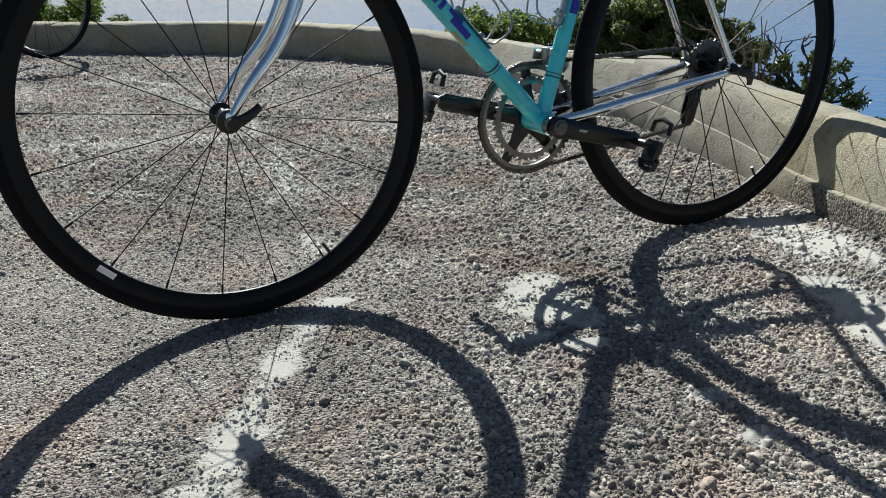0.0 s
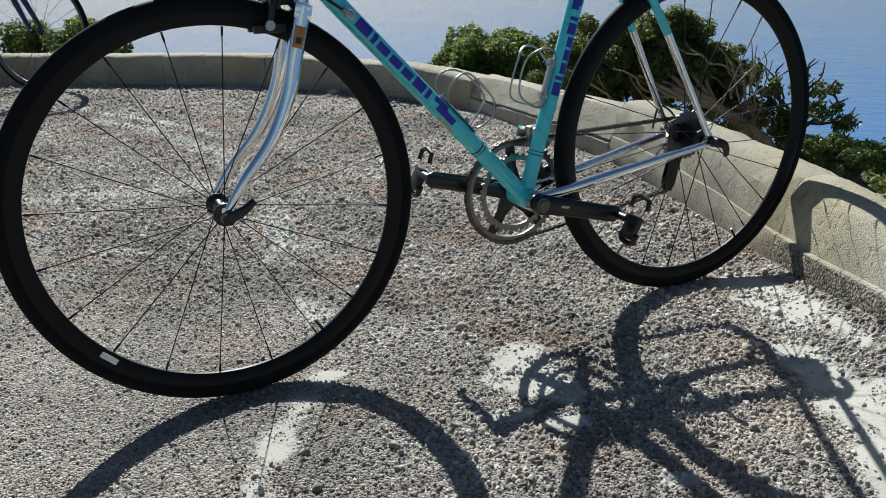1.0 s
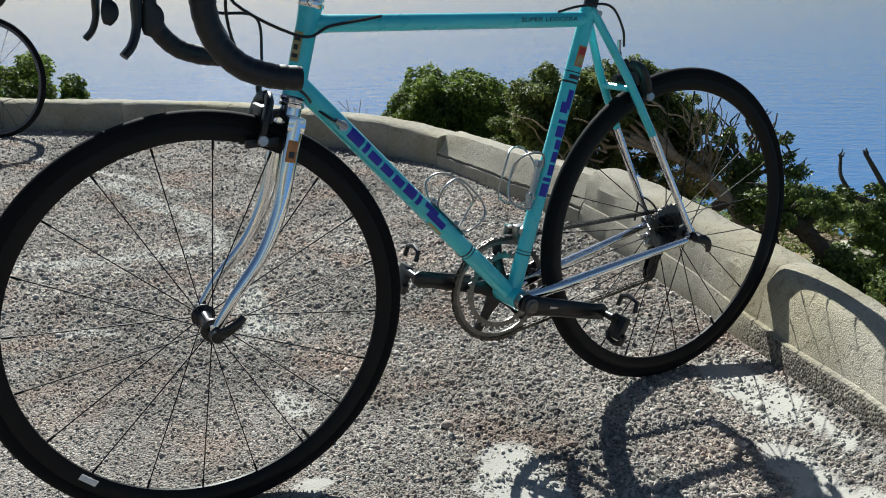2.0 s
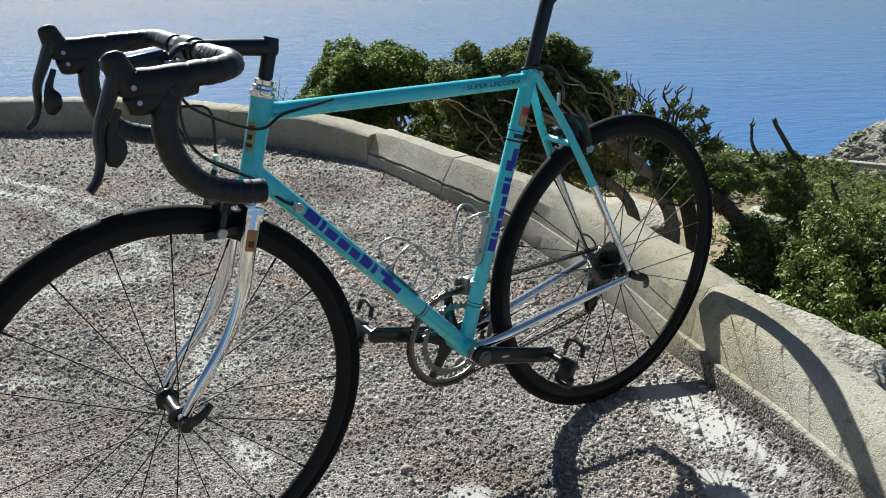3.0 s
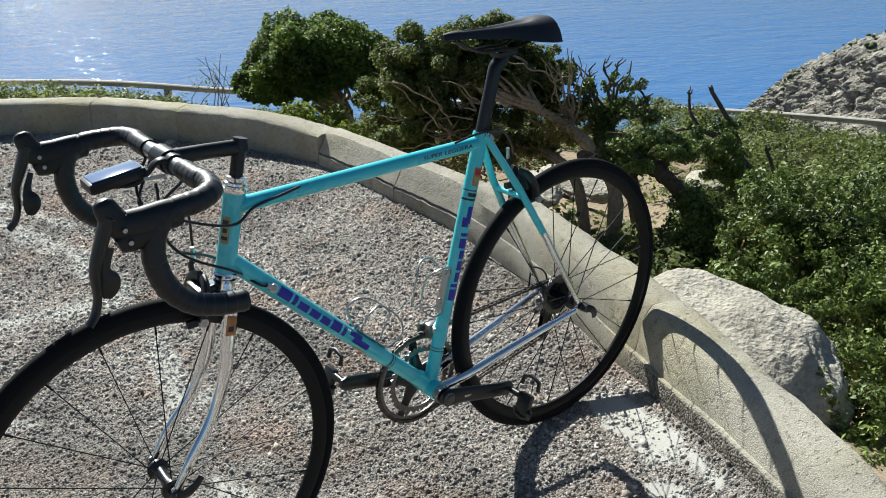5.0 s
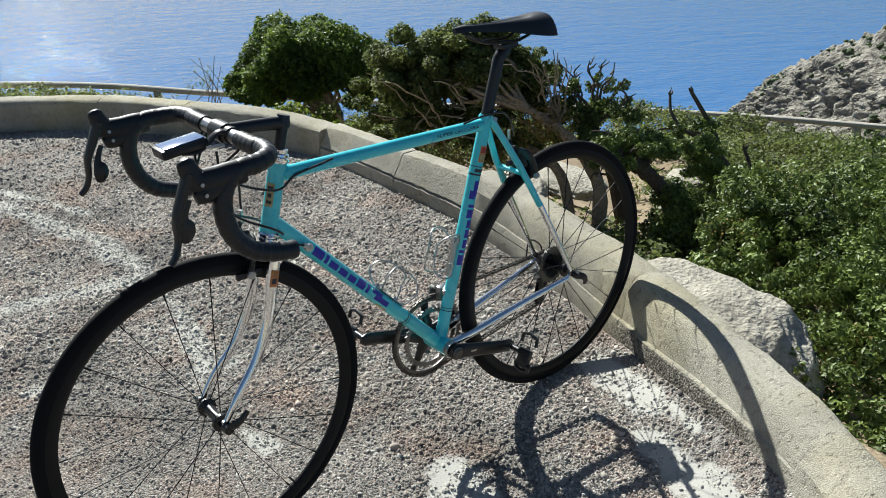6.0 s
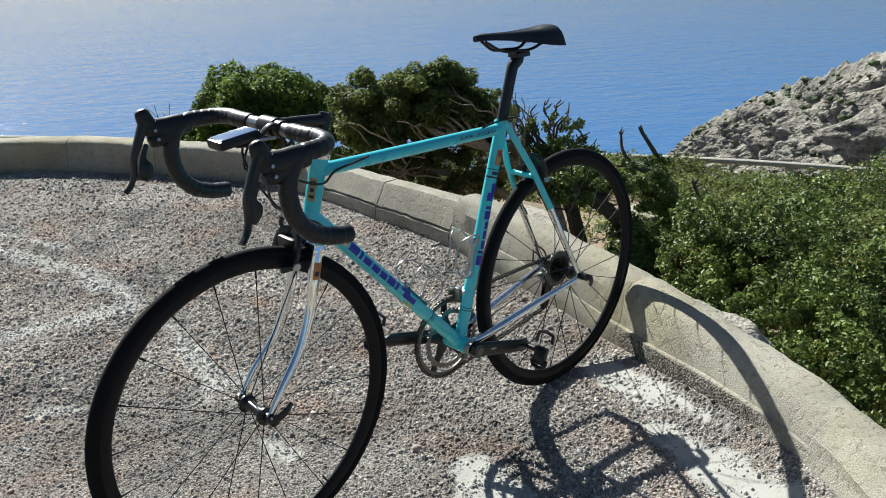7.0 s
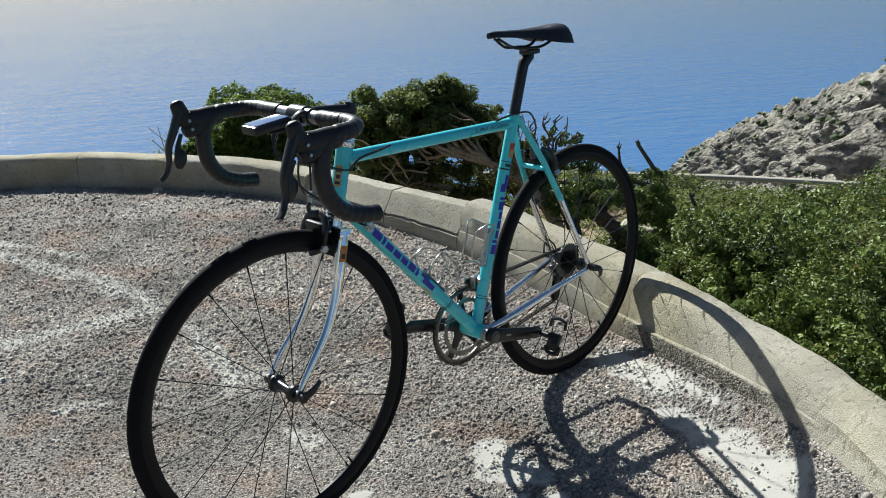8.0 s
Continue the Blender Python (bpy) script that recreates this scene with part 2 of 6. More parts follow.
M_GRAVEL = gravel_material("gravel_bed", 210, False)
M_STONES = gravel_material("gravel_stones", 95, True)
M_CONCRETE = concrete_material()
M_SEA = sea_material()
M_CELESTE = material("celeste_paint", (0.075, 0.63, 0.70), rough=0.28, grain=0.03, scale=400, blotch=0.06, big=9, bump=0.02, depth=0.0003, coat=0.6)
M_GREYRIM = material("grey_rim", (0.09, 0.09, 0.095), rough=0.4, grain=0.08, scale=200, blotch=0.15, big=8, bump=0.03, depth=0.0003)
M_CHROME = material("chrome", (0.86, 0.86, 0.87), rough=0.09, metal=1, grain=0.05, scale=120, blotch=0.06, big=14, bump=0.02, depth=0.0003, rough_vary=0.05)
M_STEEL = material("brushed_steel", (0.42, 0.41, 0.40), rough=0.32, metal=1, grain=0.12, scale=300, blotch=0.12, big=20, bump=0.05, depth=0.0003)
M_RUBBER = material("tyre_rubber", (0.0085, 0.0085, 0.0095), rough=0.8, grain=0.15, scale=500, blotch=0.2, big=12, bump=0.2, depth=0.0006, spec=0.12)
M_RIM = material("black_rim", (0.006, 0.006, 0.007), rough=0.5, grain=0.08, scale=200, blotch=0.15, big=8, bump=0.03, depth=0.0003, spec=0.22)
M_BLACK = material("black_anodised", (0.006, 0.006, 0.007), rough=0.34, grain=0.1, scale=200, blotch=0.15, big=20, bump=0.04, depth=0.0003)
M_SPOKE = material("black_spoke", (0.008, 0.008, 0.009), rough=0.6, grain=0.1, scale=200, blotch=0.1, bump=0.0, spec=0.25)
M_TAPE = material("black_bar_tape", (0.006, 0.006, 0.008), rough=0.42, grain=0.2, scale=350, blotch=0.2, big=30, bump=0.25, depth=0.0008)
M_HOOD = material("black_hood_rubber", (0.005, 0.005, 0.006), rough=0.5, grain=0.15, scale=400, blotch=0.15, big=20, bump=0.15, depth=0.0005)
M_SADDLE = material("saddle_cover", (0.007, 0.007, 0.010), rough=0.5, grain=0.15, scale=500, blotch=0.15, big=20, bump=0.12, depth=0.0004)
M_CASSETTE = material("dark_sprockets", (0.12, 0.115, 0.11), rough=0.4, metal=0.9, grain=0.2, scale=200, blotch=0.2, big=30, bump=0.05, depth=0.0004)
M_RING = material("worn_chainring_steel", (0.19, 0.185, 0.18), rough=0.36, metal=1, grain=0.2, scale=200, blotch=0.2, big=30, bump=0.06, depth=0.0004)
M_CHAIN = material("oily_chain", (0.10, 0.092, 0.082), rough=0.4, metal=0.9, grain=0.25, scale=300, blotch=0.2, big=40, bump=0.05, depth=0.0004)
M_BLUE = material("blue_decal", (0.018, 0.02, 0.36), rough=0.35, grain=0.05, scale=300, blotch=0.05, bump=0.0)
M_DARKDECAL = material("dark_decal", (0.02, 0.022, 0.03), rough=0.4, grain=0.05, scale=300, blotch=0.05, bump=0.0)
M_GOLD = material("gold_decal", (0.40, 0.34, 0.15), rough=0.4, grain=0.25, scale=150, blotch=0.2, big=60, bump=0.0)
M_ORANGE = material("orange_decal", (0.5, 0.2, 0.06), rough=0.45, grain=0.15, scale=200, blotch=0.2, big=60, bump=0.0)
M_RED = material("red_decal", (0.42, 0.04, 0.03), rough=0.45, grain=0.15, scale=200, blotch=0.2, big=60, bump=0.0)
M_WHITE = material("white_decal", (0.75, 0.75, 0.74), rough=0.45, grain=0.06, scale=200, blotch=0.1, bump=0.0)
# screen base colour holds the bluish display plus a painted blue sky reflection
M_SCREEN = material("sky_tinted_screen", (0.09, 0.16, 0.33), rough=0.12, grain=0.05, scale=100, blotch=0.05, bump=0.0, coat=0.8)
M_NAVY = material("navy_frame_paint", (0.018, 0.03, 0.10), rough=0.3, grain=0.04, scale=300, blotch=0.06, bump=0.02, depth=0.0003, coat=0.5)
M_ROCK = material("white_limestone", (0.39, 0.358, 0.295), rough=0.92, grain=0.30, scale=40, blotch=0.25, big=4, bump=1.0, depth=0.02, spec=0.2)
M_OCHRE = material("ochre_stone", (0.40, 0.31, 0.19), rough=0.92, grain=0.3, scale=50, blotch=0.25, big=8, bump=0.8, depth=0.008, spec=0.2)
M_CLIFF = material("grey_cliff_limestone", (0.25, 0.232, 0.198), rough=0.95, grain=0.55, scale=1.3, blotch=0.35, big=0.12, bump=1.0, depth=1.2, spec=0.1)
M_BARK = material("grey_brown_bark", (0.30, 0.237, 0.165), rough=0.9, grain=0.35, scale=45, blotch=0.25, big=6, bump=0.8, depth=0.01, spec=0.2)
M_DEAD = material("dark_dead_wood", (0.11, 0.09, 0.072), rough=0.9, grain=0.3, scale=50, blotch=0.3, big=6, bump=0.7, depth=0.008, spec=0.2)
M_RAIL = material("grey_weathered_rail", (0.46, 0.42, 0.36), rough=0.8, grain=0.2, scale=25, blotch=0.2, big=2, bump=0.4, depth=0.004, spec=0.3)
M_SHRUB = material("cliff_shrub", (0.055, 0.075, 0.03), rough=0.9, grain=0.3, scale=3, blotch=0.3, big=0.5, bump=0.5, depth=0.2, island_vary=0.3)
M_LEAF_A = leaf_material("dense_green_leaves", (0.020, 0.050, 0.010), (0.22, 0.30, 0.055), through=0.5)
M_LEAF_B = leaf_material("olive_green_leaves", (0.04, 0.06, 0.018), (0.235, 0.275, 0.08), through=0.5)
M_LEAF_H = leaf_material("glossy_shrub_leaves", (0.010, 0.024, 0.006), (0.26, 0.335, 0.082), through=0.24, rough=0.46)
M_HERB = leaf_material("fresh_green_herbs", (0.07, 0.10, 0.015), (0.33, 0.40, 0.06))
M_LEAF_DRY = leaf_material("brown_dry_leaves", (0.09, 0.065, 0.025), (0.36, 0.27, 0.09))


# ---------------------------------------------------------------- mesh helpers
class Geo:
    """Collects faces for one mesh."""

    def __init__(self):
        self.v, self.f = [], []

    def add(self, verts, faces):
        o = len(self.v)
        self.v += [tuple(p) for p in verts]
        self.f += [tuple(i + o for i in q) for q in faces]
        return self

    def loft(self, rings, closed=False, caps=True):
        k, n = len(rings), len(rings[0])
        faces = []
        for i in range(k if closed else k - 1):
            a, b = i * n, ((i + 1) % k) * n
            faces += [(a + j, a + (j + 1) % n, b + (j + 1) % n, b + j) for j in range(n)]
        if caps and not closed:
            faces += [tuple(reversed(range(n))), tuple((k - 1) * n + j for j in range(n))]
        return self.add([p for r in rings for p in r], faces)

    def tube(self, pts, r, n=10, squash=(1, 1), closed=False, side=None):
        """A round or oval rod along pts; r is one radius or one for each point."""
        pts = [Vector(p) for p in pts]
        rs = list(r) if isinstance(r, (list, tuple)) else [r] * len(pts)
        k = len(pts)
        u = None
        rings = []
        for i, p in enumerate(pts):
            if closed:
                d = (pts[(i + 1) % k] - pts[i - 1]).normalized()
            else:
                d = (pts[min(i + 1, k - 1)] - pts[max(i - 1, 0)]).normalized()
            if u is None:
                ref = Vector(side) if side else (Vector((0, 1, 0)) if abs(d.y) < 0.9 else Vector((1, 0, 0)))
                u = (ref - d * ref.dot(d)).normalized()
            else:
                u = (u - d * u.dot(d)).normalized()
            w = d.cross(u)
            rings.append([p + u * (math.cos(a) * rs[i] * squash[0]) + w * (math.sin(a) * rs[i] * squash[1])
                          for a in [2 * math.pi * j / n for j in range(n)]])
        return self.loft(rings, closed=closed)

    def lathe(self, prof, origin=(0, 0, 0), axis=(0, 1, 0), n=32, closed=True):
        """Turns a profile of (radius, height along the axis) about the axis."""
        o, ax = Vector(origin), Vector(axis).normalized()
        ref = Vector((0, 0, 1)) if abs(ax.z) < 0.9 else Vector((1, 0, 0))
        u = (ref - ax * ref.dot(ax)).normalized()
        w = ax.cross(u)
        rings = [[o + ax * h + (u * math.cos(a) + w * math.sin(a)) * r for r, h in prof] for a in [2 * math.pi * j / n for j in range(n)]]
        k, faces = len(prof), []
        for i in range(n):
            a, b = i * k, ((i + 1) % n) * k
            faces += [(a + j, b + j, b + (j + 1) % k, a + (j + 1) % k) for j in range(k if closed else k - 1)]
        return self.add([p for r in rings for p in r], faces)

    def box(self, size, m=None, bevel=0.0, taper=1.0):
        """A block with worn edges, centred, then placed by the pose m."""
        bm = bmesh.new()
        bmesh.ops.create_cube(bm, size=1)
        for q in bm.verts:
            k = taper if q.co.z > 0 else 1
            q.co = Vector((q.co.x * size[0] * k, q.co.y * size[1] * k, q.co.z * size[2]))
        if bevel:
            bmesh.ops.bevel(bm, geom=list(bm.edges), offset=bevel, segments=2, affect="EDGES", profile=0.6)
        bm.verts.index_update()
        m = m or Matrix()
        self.add([m @ q.co for q in bm.verts], [[q.index for q in f.verts] for f in bm.faces])
        bm.free()
        return self

    def mesh(self, name, mat, smooth=True, angle=35):
        me = bpy.data.meshes.new(name)
        me.from_pydata(self.v, [], self.f)
        me.materials.append(mat)
        if smooth:
            me.polygons.foreach_set("use_smooth", [True] * len(me.polygons))
            me.set_sharp_from_angle(angle=radians(angle))
        me.update()
        return me


def part(name, g, mat, parent, label="", m=None, smooth=True):
    """Links a Geo (or a ready mesh) as one mesh object under a thing or a part."""
    ob = new(name, g.mesh(name, mat, smooth) if isinstance(g, Geo) else g)
    ob.parent = parent
    if m is not None:
        ob.matrix_basis = m
    if label:
        tagged(ob, label=label)
    return ob


def thing(name, m, label, category, group="", kind=""):
    return tagged_at(new(name), m, label, category, group, kind)


def tagged_at(ob, m, label, category, group, kind):
    ob.matrix_world = m
    return tagged(ob, label, category, group, kind)


def spline(ctrl, per=8):
    """Points along a smooth curve through ctrl."""
    c = [Vector(p) for p in ctrl]
    c = [c[0] * 2 - c[1]] + c + [c[-1] * 2 - c[-2]]
    out = []
    for i in range(1, len(c) - 2):
        for j in range(per):
            t = j / per
            a, b, d, e = c[i - 1], c[i], c[i + 1], c[i + 2]
            out.append(0.5 * (2 * b + (d - a) * t + (2 * a - 5 * b + 4 * d - e) * t * t + (3 * b - a - 3 * d + e) * t ** 3))
    return out + [c[-2]]


def quick_mesh(name, verts, faces, mat, smooth=False):
    """A large mesh from arrays: verts (n, 3), faces (m, k)."""
    verts, faces = np.asarray(verts, np.float32), np.asarray(faces, np.int32)
    me = bpy.data.meshes.new(name)
    k = faces.shape[1]
    me.vertices.add(len(verts))
    me.vertices.foreach_set("co", verts.ravel())
    me.loops.add(faces.size)
    me.loops.foreach_set("vertex_index", faces.ravel())
    me.polygons.add(len(faces))
    me.polygons.foreach_set("loop_start", np.arange(0, faces.size, k, dtype=np.int32))
    me.polygons.foreach_set("loop_total", np.full(len(faces), k, np.int32))
    me.update(calc_edges=True)
    me.validate()
    if smooth:
        me.polygons.foreach_set("use_smooth", np.ones(len(faces), bool))
    me.materials.append(mat)
    return me


def value_noise(x, y, scale, seed):
    """Smooth noise from 0 to 1 on arrays."""
    r = np.random.RandomState(seed).rand(64, 64)
    x, y = np.asarray(x) * scale, np.asarray(y) * scale
    xi, yi = np.floor(x).astype(int), np.floor(y).astype(int)
    fx, fy = x - xi, y - yi
    fx, fy = fx * fx * (3 - 2 * fx), fy * fy * (3 - 2 * fy)
    a, b = r[xi % 64, yi % 64], r[(xi + 1) % 64, yi % 64]
    c, d = r[xi % 64, (yi + 1) % 64], r[(xi + 1) % 64, (yi + 1) % 64]
    return (a * (1 - fx) + b * fx) * (1 - fy) + (c * (1 - fx) + d * fx) * fy


# ---------------------------------------------------------------- plan of the terrace
WALL_CTRL = [(-9, 5.7), (-6, 5.75), (-4.2, 5.6), (-2.95, 5.37), (-2.2, 5.19), (-1.6, 5.09), (-1.1, 4.94), (-0.65, 4.70), (-0.23, 4.42), (0.03, 4.16), (0.22, 3.83), (0.38, 3.51),
             (0.595, 3.05), (0.748, 2.5), (0.838, 2.07), (0.857, 1.88), (0.875, 1.70), (0.889, 1.5), (0.892, 1.33), (0.878, 1.15), (0.84, 0.9), (0.77, 0.4), (0.70, -0.4), (0.6, -1.6), (0.3, -3.5), (-1, -7)]
WALL = np.array([(p.x, p.y) for p in spline([(x, y, 0) for x, y in WALL_CTRL], 14)])
WALL_S = np.concatenate([[0], np.cumsum(np.hypot(*np.diff(WALL, axis=0).T))])


def wall_distance(x, y):
    """Distance outward from the wall's inner foot (negative on the terrace)."""
    shape = np.shape(x)
    x, y = np.ravel(x), np.ravel(y)
    best, side = np.full(x.shape, 1e9), np.zeros(x.shape)
    coarse = WALL[::4]
    for a, b in zip(coarse[:-1], coarse[1:]):
        d = b - a
        k = np.clip(((x - a[0]) * d[0] + (y - a[1]) * d[1]) / (d @ d), 0, 1)
        dx, dy = x - a[0] - k * d[0], y - a[1] - k * d[1]
        q = dx * dx + dy * dy
        near = q < best
        best = np.where(near, q, best)
        side = np.where(near, d[0] * dy - d[1] * dx, side)
    return (np.sqrt(best) * np.sign(side)).reshape(shape)


def land_height(x, y, d):
    """The terrace is level; outside the wall the land falls to the cliff edge and the sea."""
    z = np.interp(d, [-1, 0.06, 0.2, 1.6, 2.8, 5, 8, 10.3, 11.4, 13, 16, 24, 60, 400], [0, 0, -0.28, -1.0, -1.5, -2.0, -2.6, -3.0, -3.6, -5.2, -9, -22, -95, -120])
    ease = np.clip((0.5 - x) / 4, 0, 1) * np.clip(d, 0, 1) * np.clip((11 - d) / 5, 0, 1)
    z = z * (1 - 0.40 * ease)
    far = np.clip((d - 0.4) / 1.5, 0, 1)
    z = z + far * (value_noise(x + 90, y + 90, 0.9, 3) - 0.5) * 0.28 + far * (value_noise(x + 90, y + 90, 3.1, 4) - 0.5) * 0.1
    foot = np.interp(y, [0.9, 1.3, 1.5, 1.68, 1.88, 2.1], [0.11, 0.105, 0.08, 0.058, 0.026, 0.006]) * (x > 0.4) * (y > 0) * (y < 2.4)
    z = z + foot * np.clip(1 + d / 0.15, 0, 1) ** 1.6 * (d < 0.1)
    z = z - 0.36 * far * np.exp(-((x - 1.75) ** 2 + (y - 3.3) ** 2) / 0.6)
    near = (d < 0.05)
    z = z + near * ((value_noise(x + 50, y + 50, 2.3, 5) - 0.5) * 0.012 + (value_noise(x + 50, y + 50, 14, 6) - 0.5) * 0.006)
    return z


# old white paint and cement on the gravel: strokes (width, points) and cement spots (x, y, rx, ry, turn)
STROKES = [(0.05, [(-0.13, 1.51), (-0.18, 1.33), (-0.178, 1.2), (-0.18, 1.07), (-0.176, 0.94)]),
           (0.075, [(-1.75, 4.05), (-1.32, 3.8), (-1.07, 3.5), (-0.94, 3.38), (-0.83, 3.28), (-0.77, 3.1), (-0.64, 2.97)]),
           (0.062, [(-1.6, 2.62), (-1.05, 2.76), (-0.86, 2.82), (-0.73, 2.85), (-0.62, 2.88)]),
           (0.04, [(-0.55, 2.72), (-0.46, 2.50)]),
           (0.06, [(-0.46, 2.48), (-0.40, 2.34), (-0.38, 2.18), (-0.31, 2.22)]),
           (0.035, [(-0.27, 1.87), (-0.2, 1.79)]),
           (0.04, [(-1.95, 4.4), (-1.32, 3.95), (-0.95, 3.6)]),
           (0.06, [(-0.86, 2.2), (-0.75, 2.2)])]
SPOTS = [(0.75, 1.88, 0.07, 0.105, 0), (0.775, 1.75, 0.065, 0.10, 12), (0.84, 1.60, 0.016, 0.13, 8), (0.745, 1.56, 0.045, 0.09, 10), (0.765, 1.40, 0.062, 0.115, 5), (0.765, 1.24, 0.074, 0.135, 0),
         (0.735, 1.02, 0.06, 0.12, 0), (0.225, 1.53, 0.075, 0.09, 0), (0.29, 1.46, 0.05, 0.06, 20), (0.20, 1.37, 0.06, 0.026, 20), (0.29, 1.345, 0.05, 0.022, 10), (0.48, 1.095, 0.034, 0.026, 30),
         (0.44, 1.195, 0.026, 0.018, 0), (-0.13, 1.51, 0.035, 0.02, 10), (-0.185, 1.07, 0.035, 0.05, 10), (-0.17, 1.28, 0.03, 0.045, 0)]


def paint_at(x, y):
    x, y = np.asarray(x, float), np.asarray(y, float)
    wob = (value_noise(x + 30, y + 30, 9, 11) - 0.5) * 0.05 + (value_noise(x + 30, y + 30, 31, 12) - 0.5) * 0.03
    p = np.zeros(x.shape)
    for width, pts in STROKES:
        for (ax, ay), (bx, by) in zip(pts[:-1], pts[1:]):
            dx, dy = bx - ax, by - ay
            k = np.clip(((x - ax) * dx + (y - ay) * dy) / (dx * dx + dy * dy), 0, 1)
            q = np.hypot(x - ax - k * dx, y - ay - k * dy) + wob
            p = np.maximum(p, 0.95 * np.clip(1.3 - q / (0.8 * width), 0, 1))
    return np.maximum(p, spot_at(x, y))


def spot_at(x, y):
    x, y = np.asarray(x, float), np.asarray(y, float)
    wob = (value_noise(x + 30, y + 30, 11, 13) - 0.5) * 0.9 + (value_noise(x + 30, y + 30, 34, 14) - 0.5) * 0.7
    p = np.zeros(x.shape)
    for sx, sy, rx, ry, a in SPOTS:
        c, s = math.cos(radians(a)), math.sin(radians(a))
        u, v = ((x - sx) * c + (y - sy) * s) / rx, (-(x - sx) * s + (y - sy) * c) / ry
        p = np.maximum(p, np.clip((1.15 - np.hypot(u, v) + wob * 0.6) * 3, 0, 1))
    return p


def graded(lo, hi, step, reach, grow=1.12):
    mid = list(np.arange(lo, hi + step / 2, step))
    a, s = [], step
    while (mid[-1] if not a else a[-1]) < reach:
        s *= grow
        a.append((mid[-1] if not a else a[-1]) + s)
    b, s = [], step
    while (mid[0] if not b else b[-1]) > -reach:
        s *= grow
        b.append((mid[0] if not b else b[-1]) - s)
    return np.array(b[::-1] + mid + a)


def attribute(me, name, values):
    me.attributes.new(name, "FLOAT", "POINT").data.foreach_set("value", np.asarray(values, np.float32))


# ---------------------------------------------------------------- ground, sea, headland
def build_ground():
    xs, ys = graded(-2.6, 1.4, 0.02, 420), graded(0.6, 5.4, 0.02, 420)
    gx, gy = np.meshgrid(xs, ys)
    d = wall_distance(gx, gy)
    z = land_height(gx, gy, d)
    back = np.clip((-gy - 6) / 60, 0, 1) * np.clip((3 - gx) / 6, 0, 1)
    z = np.where(gy < -6, z * (1 - back) + back * 6, z)
    k = len(xs)
    i = np.arange(len(ys) - 1)[:, None] * k + np.arange(k - 1)[None]
    faces = np.stack([i, i + 1, i + 1 + k, i + k], -1).reshape(-1, 4)
    me = quick_mesh("ground", np.stack([gx, gy, z], -1).reshape(-1, 3), faces, M_GRAVEL, True)
    attribute(me, "paint", paint_at(gx, gy).ravel())
    me.materials.append(M_SOIL)
    cd = d[:-1, :-1].ravel()
    me.polygons.foreach_set("material_index", (cd > 0.12).astype(np.int32))
    tagged(new("ground", me), "grey gravel terrace with earth slope falling away outside the wall", "ground", kind="structure")


M_SOIL = material("dry_buff_soil", (0.27, 0.21, 0.14), rough=0.95, grain=0.3, scale=30, blotch=0.35, big=1.2, bump=0.8, depth=0.02, spec=0.15)
build_ground()

g = Geo()
g.add([(-4800, -1500, -75), (4800, -1500, -75), (4800, 4800, -75), (-4800, 4800, -75)], [(0, 1, 2, 3)])
tagged(new("sea", g.mesh("sea", M_SEA, False)), "calm blue sea glittering under the sun", "sea", kind="structure")


def build_headland():
    """A limestone promontory that runs down to the sea, with ledges, gullies and scattered shrubs."""
    a, along = Vector((95.8, 156.7, 0)), Vector((-0.252, -0.968, 0)).normalized()
    toward = Vector((-0.968, 0.252, 0)).normalized()
    us, vs = np.linspace(-40, 112, 330), np.linspace(0, 1, 170)
    verts = []
    for u in us:
        top = float(np.interp(u, [-40, -22, 0, 12, 26, 37, 47, 57, 66, 74, 81, 112], [-77, -62, -46.5, -38.5, -32.2, -28, -24, -20.7, -18, -14.8, -12.5, -4]))
        top += (noise.noise((u * 0.35, 3, 1)) * 1.1 + noise.noise((u * 1.1, 3, 5)) * 0.5)
        for v in vs:
            h = top + (-78 - top) * v
            out = (top - h) * 0.62 + 3 * v
            p = a + along * float(u) + toward * out
            q = Vector((p.x * 0.045, p.y * 0.045, h * 0.07))
            gully = abs(noise.noise(q * 1.5)) * 6 + abs(noise.noise(q * 4)) * 3.4 + abs(noise.noise(q * 9)) * 2.6 + abs(noise.noise(q * 21)) * 1.7 + abs(noise.noise(q * 47)) * 1.1
            rib = Vector((p.x * 0.16, p.y * 0.16, h * 0.025))
            gully += abs(noise.noise(rib)) * 3.4 + abs(noise.noise(rib * 2.7)) * 1.8 + noise.noise(q * 90) * 0.7
            step = 0.35 * math.sin(h * 0.9 + 3 * noise.noise(q * 3))
            p = p + toward * ((gully - 4.4 + step) * min(1, v * 9 + 0.1))
            verts.append((p.x, p.y, h))
    k, base = len(vs), len(verts)
    for i, u in enumerate(us):
        x, y, z = verts[i * k]
        verts.append((x - toward.x * 60, y - toward.y * 60, z - 34))
    faces = [(i * k + j, (i + 1) * k + j, (i + 1) * k + j + 1, i * k + j + 1) for i in range(len(us) - 1) for j in range(k - 1)]
    faces += [(base + i, base + i + 1, (i + 1) * k, i * k) for i in range(len(us) - 1)]
    me = quick_mesh("headland", verts, faces, M_CLIFF)
    tagged(new("headland", me), "bare grey limestone headland dropping into the sea", "cliff", kind="structure")
    return verts, k


HEAD_VERTS, HEAD_K = build_headland()


